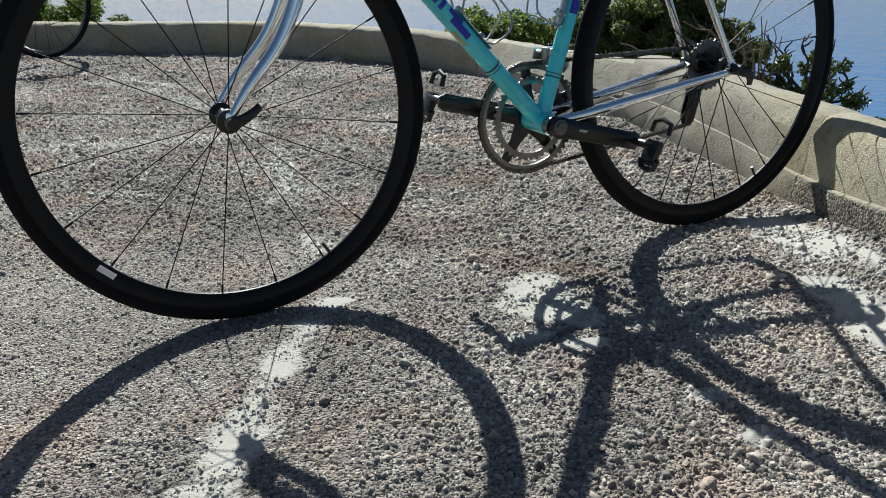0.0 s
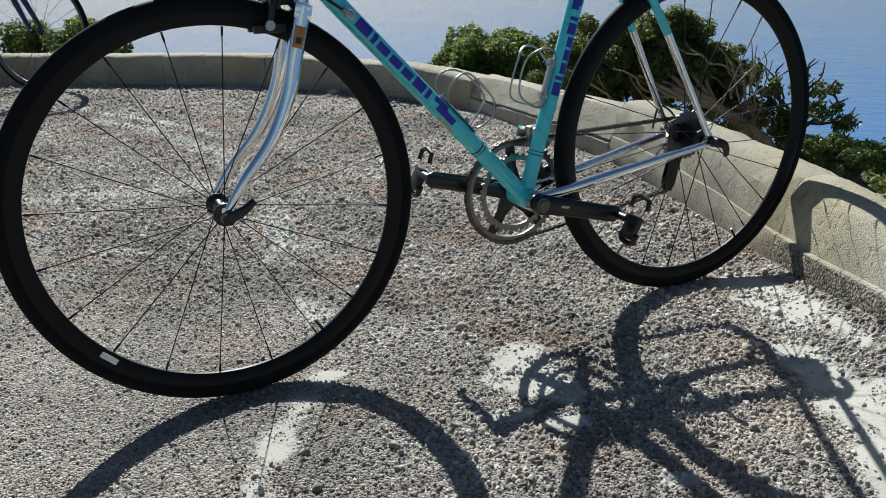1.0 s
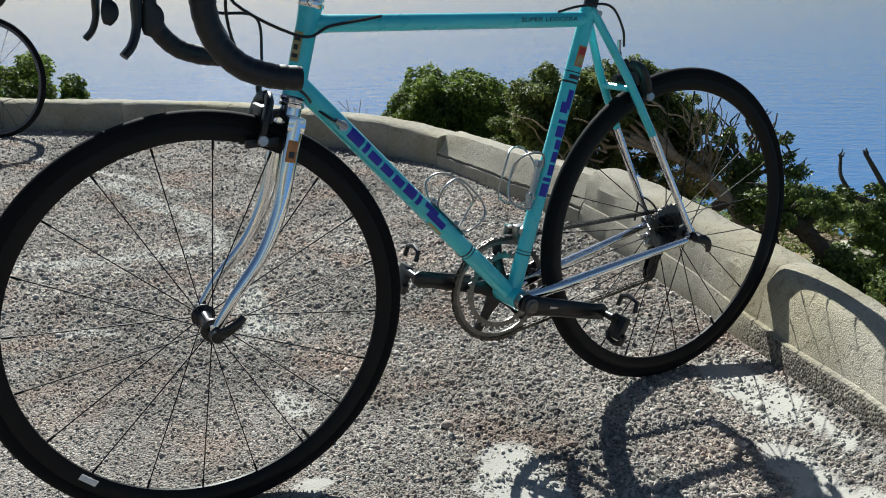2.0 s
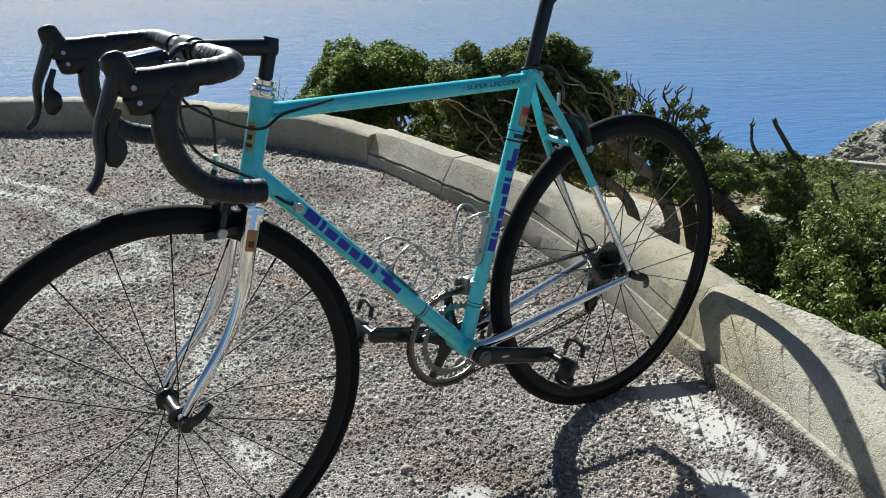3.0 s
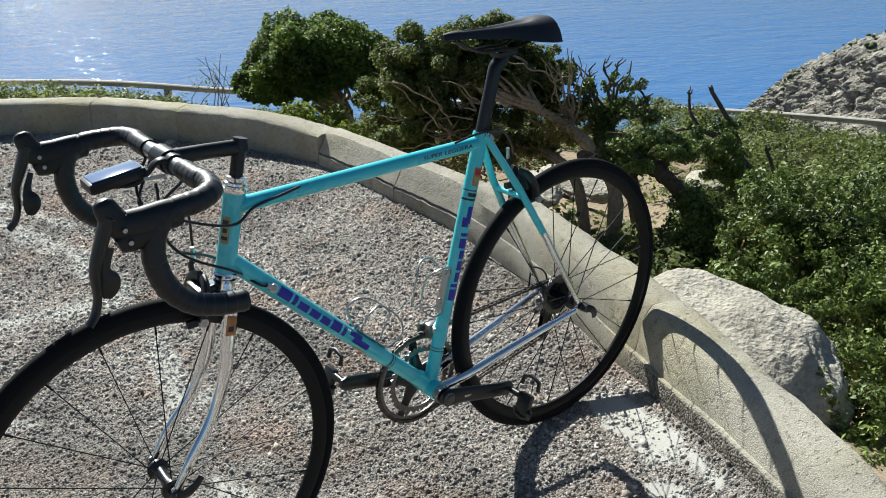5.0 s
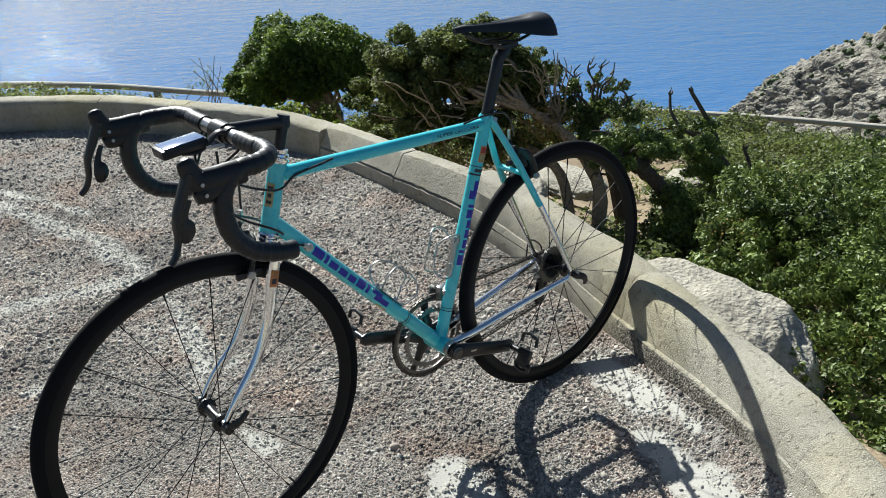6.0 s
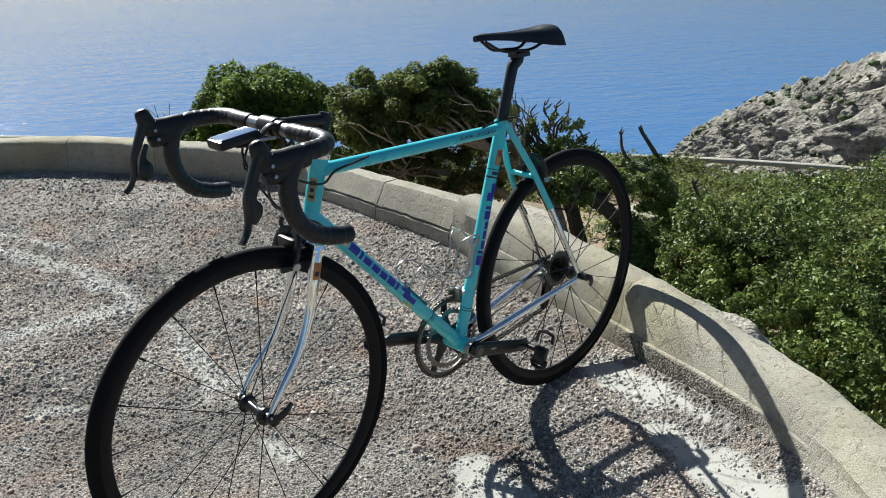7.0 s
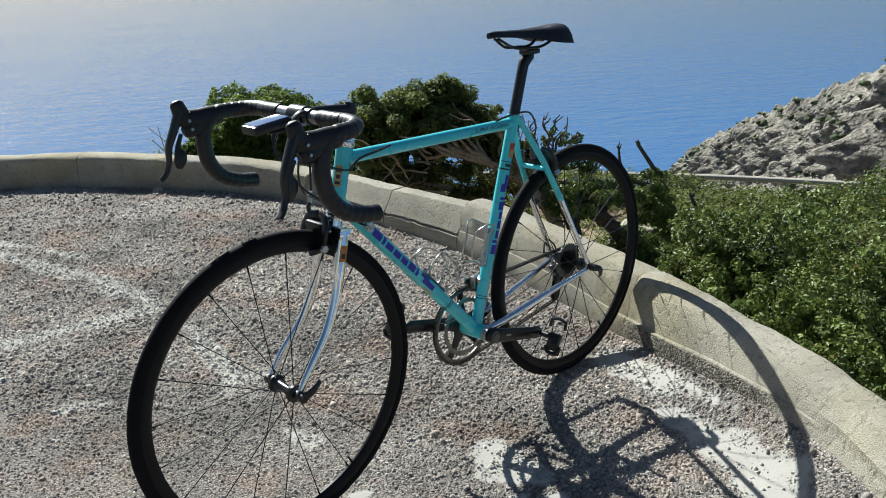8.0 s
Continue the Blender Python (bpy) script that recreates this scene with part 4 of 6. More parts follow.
        if detail:
            part("hood_rivet", Geo().tube([h0 + Vector((-0.052, -0.0185, 0.0)), h0 + Vector((-0.052, -0.0165, 0.0))], 0.0032, 10).tube([h0 + Vector((-0.048, -0.0185, -0.018)), h0 + Vector((-0.048, -0.0155, -0.018))], 0.0032, 10), M_STEEL, bar)
    # brakes
    for pos, mm, fwd in ((crown + Vector((-0.026, 0, 0.012)), turn, -1), (bridge + Vector((0.022, 0, 0.012)), Matrix(), 1)):
        g = Geo()
        for s in (-1, 1):
            g.tube(spline([pos + Vector((fwd * 0.004, s * 0.006, 0.028)), pos + Vector((fwd * 0.010, s * 0.026, 0.022)), pos + Vector((fwd * 0.020, s * 0.034, -0.004)), pos + Vector((fwd * 0.026, s * 0.029, -0.032))], 4), 0.009, 10, squash=(0.8, 1.35))
            g.box((0.054, 0.010, 0.014), Matrix.Translation(pos + Vector((fwd * 0.024, s * 0.0195, -0.036))), 0.003)
        g.box((0.022, 0.056, 0.030), Matrix.Translation(pos + Vector((fwd * 0.014, 0, 0.006))), 0.007)
        g.tube([pos + Vector((-fwd * 0.03, 0, 0.004)), pos + Vector((fwd * 0.018, 0, 0.004))], 0.0075, 10)
        g.tube(spline([pos + Vector((fwd * 0.006, 0.024, 0.02)), pos + Vector((fwd * 0.008, 0.032, 0.04)), pos + Vector((fwd * 0.004, 0.03, 0.052))], 4), 0.005, 8)
        br = part("brake_caliper", g, M_BLACK, bike, "black dual-pivot brake caliper", m=mm)
        part("pad_bolt", Geo().lathe([(0.0, -0.003), (0.0075, -0.003), (0.0085, 0.0), (0.0085, 0.003), (0.0, 0.003)], pos + Vector((fwd * 0.028, -0.041, -0.030)), (0, 1, 0), 14, False), M_STEEL, br, "bright washer of the pad bolt")
        part("cable_adjuster", Geo().tube([pos + Vector((fwd * 0.004, 0.03, 0.05)), pos + Vector((fwd * 0.002, 0.028, 0.075))], 0.004, 8), M_STEEL, br)
    # drivetrain
    ang = radians(-14.5)
    cd = Vector((math.cos(ang), 0, math.sin(ang)))
    for s, d in ((-1, cd), (1, -cd)):
        o = bb + Vector((0, s * 0.062, 0))
        e = o + d * 0.170 + Vector((0, s * 0.012, 0))
        cr = part("crank_arm", Geo().tube([o - d * 0.016, o, o + d * 0.03, e - d * 0.03, e, e + d * 0.012], [0.011, 0.0205, 0.0185, 0.0165, 0.0170, 0.009], 14, squash=(0.52, 1.0)), M_BLACK, bike, "black crank arm")
        if s < 0:
            part("crank_cap", Geo().lathe([(0.0, -0.003), (0.010, -0.003), (0.012, 0.0), (0.015, 0.001), (0.015, 0.006)], o + Vector((0, -0.010, 0)), (0, 1, 0), 20, False), M_CASSETTE, cr, "dark steel crank bolt cap")
            part("crank_stripe", Geo().box((0.07, 0.0012, 0.0045), Matrix.Translation(o + d * 0.075 + Vector((0, -0.0115, 0.002))) @ Matrix.Rotation(-ang, 4, "Y"), 0.0005), M_STEEL, cr)
        part("bearing_cup", Geo().tube([bb + Vector((0, s * 0.034, 0)), bb + Vector((0, s * 0.052, 0))], 0.0195, 18), M_STEEL, bike)
        p0 = e + Vector((0, s * 0.010, 0))
        c = p0 + Vector((0, s * 0.048, 0))
        rot = Matrix.Translation(c) @ Matrix.Rotation(radians(-64), 4, "Y")
        g = Geo().tube([p0, c], [0.0075, 0.009], 12).box((0.040, 0.036, 0.015), rot @ Matrix.Translation((-0.008, 0, 0)), 0.005).box((0.016, 0.046, 0.009), rot @ Matrix.Translation((-0.028, 0, -0.004)), 0.004)
        g.tube([rot @ Vector(v) for v in [(0.026, -0.024, 0.0), (0.046, -0.022, 0.002), (0.052, 0, 0.004), (0.046, 0.022, 0.002), (0.026, 0.024, 0)]], 0.0048, 8, squash=(1, 1))
        g.tube([rot @ Vector(v) for v in [(-0.026, -0.022, 0.0), (-0.040, -0.018, -0.004), (-0.044, 0, -0.006), (-0.040, 0.018, -0.004), (-0.026, 0.022, 0)]], 0.0055, 8)
        ped = part("pedal", g, M_BLACK, bike, "black clipless pedal")
        part("pedal_axle", Geo().tube([e, p0 + Vector((0, s * 0.010, 0))], 0.0072, 12), M_STEEL, ped, "bright pedal axle")
    co = bb + Vector((0, 0.043, 0))
    for rr, yy, nt, nm in ((0.1055, 0.0, 52, "chainring"), (0.079, -0.008, 39, "chainring")):
        g = Geo()
        prof = []
        for k in range(nt * 4):
            a = 2 * math.pi * k / (nt * 4)
            prof.append((rr + (0.0028 if k % 4 in (1, 2) else -0.0022), a))
        outer = [[co + Vector((r * math.cos(a), yy + h, r * math.sin(a))) for h in (-0.0013, 0.0013)] for r, a in prof]
        inner = [[co + Vector(((rr - 0.012) * math.cos(a), yy + h, (rr - 0.012) * math.sin(a))) for h in (-0.0013, 0.0013)] for r, a in prof]
        rings = [[outer[k][0], outer[k][1], inner[k][1], inner[k][0]] for k in range(len(prof))]
        g.loft(rings, closed=True)
        part(nm, g, M_RING, bike, "worn steel chainring")
    g = Geo()
    for k in range(5):
        a = 2 * math.pi * k / 5 + math.atan2(-cd.z, -cd.x)
        g.tube([co + Vector((0.012 * math.cos(a), 0.004, 0.012 * math.sin(a))), co + Vector((0.05 * math.cos(a), 0.0035, 0.05 * math.sin(a))), co + Vector((0.096 * math.cos(a), 0.003, 0.096 * math.sin(a)))], [0.022, 0.0125, 0.010], 10, squash=(0.35, 1))
    part("spider", g, M_BLACK, bike, "black five-arm chainring spider")
    g = Geo()
    for k in range(9):
        r, y = 0.024 + 0.0034 * (8 - k), 0.048 - 0.0046 * (8 - k) + 0.0
        teeth = int(11 + 2 * (8 - k))
        rings = [[ax_r + Vector(((r + (0.0022 if j % 4 in (1, 2) else -0.0016)) * math.cos(2 * math.pi * j / (teeth * 4)), y + h, (r + (0.0022 if j % 4 in (1, 2) else -0.0016)) * math.sin(2 * math.pi * j / (teeth * 4)))) for h in (-0.0009, 0.0009)]
                 + [ax_r + Vector(((r - 0.012) * math.cos(2 * math.pi * j / (teeth * 4)), y + h, (r - 0.012) * math.sin(2 * math.pi * j / (teeth * 4)))) for h in (0.0009, -0.0009)] for j in range(teeth * 4)]
        g.loft(rings, closed=True)
    part("cassette", g, M_CASSETTE, bike, "dark oily cassette of sprockets")
    # rear derailleur, front derailleur, chain
    rd = ax_r + Vector((0.006, 0.066, -0.028))
    j1, j2 = rd + Vector((0.002, -0.012, -0.034)), rd + Vector((-0.012, -0.012, -0.088))
    der = part("rear_derailleur", Geo().tube([rd + Vector((0, 0.006, 0.01)), rd, rd + Vector((-0.012, -0.002, -0.02)), j1], [0.008, 0.013, 0.012, 0.009], 10).tube([rd + Vector((-0.03, 0, -0.004)), rd + Vector((-0.002, 0, -0.006))], [0.006, 0.010], 10), M_STEEL, bike, "silver rear derailleur body")
    for s in (-1, 1):
        part("cage_plate", Geo().tube([j1 + Vector((0, s * 0.006, 0.014)), j1 + Vector((0, s * 0.006, 0)), j2 + Vector((0, s * 0.006, 0)), j2 + Vector((0, s * 0.006, -0.014))], [0.008, 0.016, 0.015, 0.006], 10, squash=(0.16, 1)), M_BLACK, der, "black derailleur cage plate")
    for q in (j1, j2):
        part("jockey_wheel", Geo().lathe([(0.003, -0.003), (0.0165, -0.002), (0.0175, 0), (0.0165, 0.002), (0.003, 0.003)], q, (0, 1, 0), 22), M_BLACK, der)
    fd = bb + Vector((0.03, 0.04, 0.105))
    part("front_derailleur", Geo().box((0.03, 0.02, 0.034), Matrix.Translation(fd + Vector((0.006, -0.014, 0.012))), 0.006).tube(spline([fd + Vector((-0.02, 0.004, 0.018)), fd + Vector((0.02, 0.004, 0.008)), fd + Vector((0.055, 0.004, -0.018))], 4), 0.009, 8, squash=(0.22, 1.2)).tube([fd + Vector((0.01, -0.02, 0.02)), fd + Vector((-0.004, -0.04, 0.02))], 0.009, 8), M_STEEL, bike, "small steel front derailleur")
    cs = ax_r + Vector((0, 0.03, 0))
    ring = []
    up = math.atan2((cs - co).z, (cs - co).x) + math.pi / 2
    for k in range(40):
        a = up + (math.pi + 0.2) * k / 39
        ring.append(co + Vector((0.1055 * math.cos(a), 0, 0.1055 * math.sin(a))))
    low = ring[-1]
    path = ring + [low.lerp(j2 + Vector((-0.006, 0, -0.016)), k / 30) for k in range(1, 30)] + [j2 + Vector((0.008, 0, -0.014)), j2 + Vector((0.016, 0, 0.004)), j2.lerp(j1, 0.5), j1 + Vector((-0.016, 0, 0.0)), j1 + Vector((-0.008, 0, 0.015))]
    path += [cs + Vector((0.036 * math.cos(a), 0, 0.036 * math.sin(a))) for a in [radians(-60 + 15 * k) for k in range(11)]]
    path += [(cs + Vector((0.036 * math.cos(up), 0, 0.036 * math.sin(up)))).lerp(ring[0], k / 30) for k in range(30)]
    seg = [0.0]
    for p, q in zip(path, path[1:] + path[:1]):
        seg.append(seg[-1] + (q - p).length)
    n = int(seg[-1] / 0.0127) // 2 * 2
    px = np.array([tuple(p) for p in path + path[:1]])
    pos = [Vector([float(np.interp(seg[-1] * k / n, seg, px[:, c])) for c in range(3)]) for k in range(n + 1)]
    g = Geo()
    for k in range(n):
        a, b = pos[k], pos[k + 1]
        d = (b - a).normalized()
        w = Vector((0, 1, 0)).cross(d).normalized()
        off = 0.0036 if k % 2 else 0.0024
        for s in (-1, 1):
            c0, c1 = a + Vector((0, s * off, 0)), b + Vector((0, s * off, 0))
            q = [c0 - d * 0.0026 + w * 0.0042, c0 - d * 0.0026 - w * 0.0042, c0.lerp(c1, 0.5) - w * 0.0031, c1 + d * 0.0026 - w * 0.0042, c1 + d * 0.0026 + w * 0.0042, c0.lerp(c1, 0.5) + w * 0.0031]
            t = Vector((0, s * 0.0011, 0))
            g.loft([q, [v + t for v in q]])
        g.tube([a + Vector((0, -0.003, 0)), a + Vector((0, 0.003, 0))], 0.0034, 6)
    part("chain", g, M_CHAIN, bike, "oily steel chain")
    # cables
    def cable(pts, mm=None, r=0.0024, mat=M_BLACK):
        part("cable", Geo().tube(spline(pts, 6), r, 8), mat, bike, m=mm)
    if detail:
        for s in (-1, 1):
            boss = dt_f.lerp(bb, 0.165) + Vector((0, s * 0.0185, 0.0))
            part("cable_stop", Geo().tube([boss + Vector((0, -s * 0.004, 0)), boss + Vector((0, s * 0.004, 0))], 0.0085, 12).tube([boss + Vector((-0.012, s * 0.002, 0.010)), boss + Vector((0.004, s * 0.002, -0.002))], 0.0048, 8), M_STEEL, bike, "silver cable stop on the down tube")
            cable([clamp + Vector((-0.006, s * 0.075, -0.012)), clamp + Vector((-0.040, s * 0.045, -0.06)), clamp + Vector((-0.012, -s * 0.006, -0.15)), h_bot + Vector((0.0, -s * 0.034, 0.012)), boss + Vector((-0.03, 0, 0.02)) if s < 0 else boss + Vector((-0.03, 0, 0.02)), boss + Vector((-0.008, 0, 0.006))])
        cable([clamp + Vector((-0.004, 0.06, -0.012)), clamp + Vector((-0.040, 0.045, -0.08)), crown + Vector((-0.03, 0.028, 0.16)), crown + Vector((-0.026, 0.028, 0.09))])
        cable([clamp + Vector((-0.04, -0.05, -0.016)), clamp + Vector((-0.03, -0.05, -0.07)), h_top + Vector((-0.03, -0.036, -0.04)), tt_f + Vector((0.03, -0.018, -0.004)), tt_f + Vector((0.09, -0.0165, 0.004)), tt_f + Vector((0.12, -0.015, 0.008))])
        cable([tt_r + Vector((-0.07, -0.006, 0.015)), tt_r + Vector((-0.03, -0.016, 0.024)), seat + Vector((0.03, -0.024, 0.012)), seat + Vector((0.075, -0.01, -0.03)), bridge + Vector((0.03, 0.02, 0.075))])
        cable([ax_r + Vector((-0.05, 0.062, 0.012)), ax_r + Vector((-0.02, 0.078, 0.055)), ax_r + Vector((0.03, 0.082, 0.02)), rd + Vector((0.02, 0.01, -0.01))])
    if not detail:
        return bike
    # bottle cages of bent wire
    for a, d, out in ((dt_f.lerp(bb, 0.60), (bb - dt_f).normalized(), Vector((0.62, 0, 0.78))), (bb.lerp(seat, 0.42), sd, Vector((-0.96, 0, 0.28)))):
        out = (out - d * out.dot(d)).normalized()
        y = Vector((0, 1, 0))
        up_d = -d if d.z < 0 else d
        base = a + out * 0.018
        for s in (-1, 1):
            fl = lambda v: base + Vector((v.x - base.x, (v.y - base.y) * s, v.z - base.z)) * 0.84
            loop = [base - up_d * 0.055 + y * 0.012, base - up_d * 0.066 + out * 0.012 + y * 0.022, base - up_d * 0.066 + out * 0.05 + y * 0.034, base - up_d * 0.045 + out * 0.076 + y * 0.02, base + up_d * 0.02 + out * 0.078 + y * 0.016,
                    base + up_d * 0.052 + out * 0.062 + y * 0.034, base + up_d * 0.060 + out * 0.03 + y * 0.038, base + up_d * 0.040 + out * 0.006 + y * 0.022, base + up_d * 0.022 + y * 0.010]
            part("bottle_cage", Geo().tube(spline([fl(v) for v in loop], 6), 0.0019, 8), M_STEEL, bike, "bent steel wire of a bottle cage")
        part("cage_bracket", Geo().tube([base - up_d * 0.06, base + up_d * 0.035], 0.0075, 8, squash=(1.4, 0.4)), M_STEEL, bike)
        for k in (-0.034, 0.03):
            part("cage_bolt", Geo().tube([a + up_d * k + out * 0.010, a + up_d * k + out * 0.026], [0.0085, 0.006], 10), M_STEEL, bike, "silver cage bolt")
    # computer on its out-front mount
    cm = clamp + Vector((-0.085, -0.012, -0.006))
    arm = Geo().tube(spline([clamp + Vector((0.0, -0.034, 0.004)), clamp + Vector((-0.024, -0.034, 0.010)), cm + Vector((0.03, -0.012, -0.010)), cm + Vector((0, 0, -0.012))], 5), 0.0072, 10, squash=(1.2, 0.7))
    arm.tube([clamp + Vector((0, -0.042, 0)), clamp + Vector((0, -0.026, 0))], 0.0165, 16)
    mount = part("computer_mount", arm, M_BLACK, bike, "black out-front mount", m=turn)
    part("bike_computer", Geo().box((0.086, 0.050, 0.018), Matrix.Translation(cm) @ Matrix.Rotation(radians(-6), 4, "Y"), 0.006), M_BLACK, mount, "black cycling computer")
    part("screen", Geo().box((0.074, 0.043, 0.002), Matrix.Translation(cm + Vector((0.0, 0, 0.0095))) @ Matrix.Rotation(radians(-6), 4, "Y"), 0.0008), M_SCREEN, mount, "dark glass screen with the sky's blue reflection tinted into its colour")
    part("lettering_bars", Geo().box((0.034, 0.0008, 0.006), Matrix.Translation(cm + Vector((0.05, -0.0315, -0.004))) @ Matrix.Rotation(radians(4), 4, "Y"), 0.0002), M_STEEL, mount)
    # decals: the maker's word stands as plain blue blocks
    def decal(name, a, b, r, spans, height, turn_a, mat, parent, up=1, lbl=""):
        part(name, bars_on_tube(Geo(), a, b, r, spans, height, turn_a, up), mat, parent, lbl)
    word = []
    for k, (w0, lo, hi) in enumerate([(0.031, -1, 1), (0.009, -1, 1), (0.026, -1, 0.45), (0.025, -1, 0.45), (0.023, -1, 0.45), (0.026, -1, 1), (0.009, -1, 1)]):
        s0 = (word[-1][1] + 0.006) if word else 0.116
        word.append((s0, s0 + w0, lo, hi))
    for w in word:
        decal("blue_block", dt_f, bb, 0.0162, [w], 0.0095, 0.15, M_BLUE, bike, 1, "plain blue block of the wordmark")
    decal("blue_wing", dt_f, bb, 0.0162, [(0.312, 0.346, 0.0, 1), (0.326, 0.372, -1, 0.2)], 0.0100, 0.15, M_BLUE, bike, 1, "blue wing-shaped decal")
    decal("gold_panel", dt_f, bb, 0.0162, [(0.345, 0.38, -1.7, -1.15)], 0.0125, 0.1, M_GOLD, bike)
    word2 = [(0.203 + (s0 - 0.116) * 0.80, 0.203 + (s1 - 0.116) * 0.80, lo, hi) for s0, s1, lo, hi in word]
    for w in word2:
        decal("blue_block", bb, seat, 0.0150, [w], 0.0085, 0.1, M_BLUE, bike, 1, "plain blue block of the wordmark")
    decal("blue_wing", bb, seat, 0.0150, [(0.364, 0.384, -0.2, 1), (0.372, 0.408, -0.6, 0.4)], 0.0115, 0.1, M_BLUE, bike, 1, "blue wing-shaped decal")
    decal("orange_badge", bb, seat, 0.0150, [(0.452, 0.490, -0.75, 0.75)], 0.0125, 0.0, M_ORANGE, bike, 1, "orange and gold tubing badge")
    decal("gold_badge", bb, seat, 0.0152, [(0.455, 0.470, -0.55, 0.55)], 0.0125, 0.0, M_GOLD, bike, 1)
    decal("red_badge", bb, seat, 0.0152, [(0.474, 0.487, -0.6, 0.6)], 0.0125, 0.0, M_RED, bike, 1)
    decal("dark_band", bb, seat, 0.0150, [(0.420, 0.424, -2.2, 2.2), (0.428, 0.436, -1.0, 1.0), (0.440, 0.442, -2.2, 2.2)], 0.0125, 0.0, M_DARKDECAL, bike)
    decal("dark_band", dt_f, bb, 0.0162, [(0.446, 0.449, -2.6, 2.6), (0.454, 0.4555, -2.6, 2.6)], 0.0125, 0.0, M_DARKDECAL, bike)
    decal("dark_band", bb, seat, 0.0150, [(0.085, 0.087, -2.6, 2.6), (0.092, 0.0935, -2.6, 2.6)], 0.0125, 0.0, M_DARKDECAL, bike)
    ttl = (tt_r - tt_f).length
    letters = bpy.data.curves.new("frame_lettering", "FONT")
    letters.body, letters.shear = "SUPER LEGGERA", 0.2
    flat = new("frame_lettering", letters)
    me = bpy.data.meshes.new_from_object(flat)
    bpy.data.objects.remove(flat)
    co = np.array([v.co[:] for v in me.vertices])
    co = (co - co.min(0)) / np.maximum(np.ptp(co, axis=0), 1e-6)
    d = (tt_r - tt_f).normalized()
    out = Vector((0, -1, 0))
    out = (out - d * out.dot(d)).normalized()
    side = out.cross(d)
    for v, (u, h, q) in zip(me.vertices, co):
        ang = 0.12 + (h - 0.5) * 0.0075 / 0.0137
        v.co = tt_f + d * (ttl - 0.155 + 0.124 * float(u)) + (out * math.cos(ang) + side * math.sin(ang)) * 0.0144
    me.materials.clear()
    me.materials.append(M_DARKDECAL)
    part("frame_lettering", me, M_DARKDECAL, bike, "small dark slanted lettering")
    a = crown + Vector((0, -0.034, 0)) - hd * 0.045
    part("fork_badge", Geo().box((0.017, 0.0012, 0.034), Matrix.Translation(a + Vector((0.0, -0.0128, 0.005))) @ Matrix.Rotation(math.atan2(hd.x, hd.z), 4, "Y"), 0.0004), M_ORANGE, fk, "orange fork badge")
    part("fork_badge_mark", Geo().box((0.009, 0.0012, 0.010), Matrix.Translation(a + Vector((-0.001, -0.0135, 0.0))) @ Matrix.Rotation(math.atan2(hd.x, hd.z), 4, "Y"), 0.0004), M_DARKDECAL, fk)
    decal("head_badge", h_bot, h_top, 0.0172, [(0.052, 0.098, -0.62, 0.62)], 0.0125, 0.95, M_GOLD, bike, 1, "worn gold shield badge")
    decal("badge_mark", h_bot, h_top, 0.0178, [(0.058, 0.064, -0.42, 0.42), (0.070, 0.078, -0.3, 0.3), (0.084, 0.092, -0.42, 0.42)], 0.0125, 0.95, M_DARKDECAL, bike)
    part("rim_label", Geo().box((0.030, 0.0008, 0.010), Matrix.Rotation(radians(-136), 4, "Y") @ Matrix.Translation((0, -0.0118, R - 0.038)), 0.0002), M_WHITE, wf, "small white rim label")
    return bike


BX, BN, BU = Vector((0.87927, 0.47633, 0)), Vector((-0.47632, 0.87925, -0.00635)), Vector((-0.00303, 0.00559, 0.99998))
BIKE = Matrix(((BX.x, BN.x, BU.x, 0.603), (BX.y, BN.y, BU.y, 1.928), (BX.z, BN.z, BU.z, 0.0), (0, 0, 0, 1)))
build_bicycle(BIKE, True, "celeste steel racing bicycle with chromed fork leaning on the wall", M_CELESTE, M_CHROME, M_CHROME, steer=-1.0)
b2 = Matrix.Translation((-2.445, 5.0, 0)) @ Matrix.Rotation(radians(171), 4, "Z") @ Matrix.Rotation(radians(5), 4, "X") @ Matrix.Translation((0.9935, 0, 0))
build_bicycle(b2, False, "dark navy road bicycle leaning against the far wall", M_NAVY, M_NAVY, M_NAVY, detail=False)


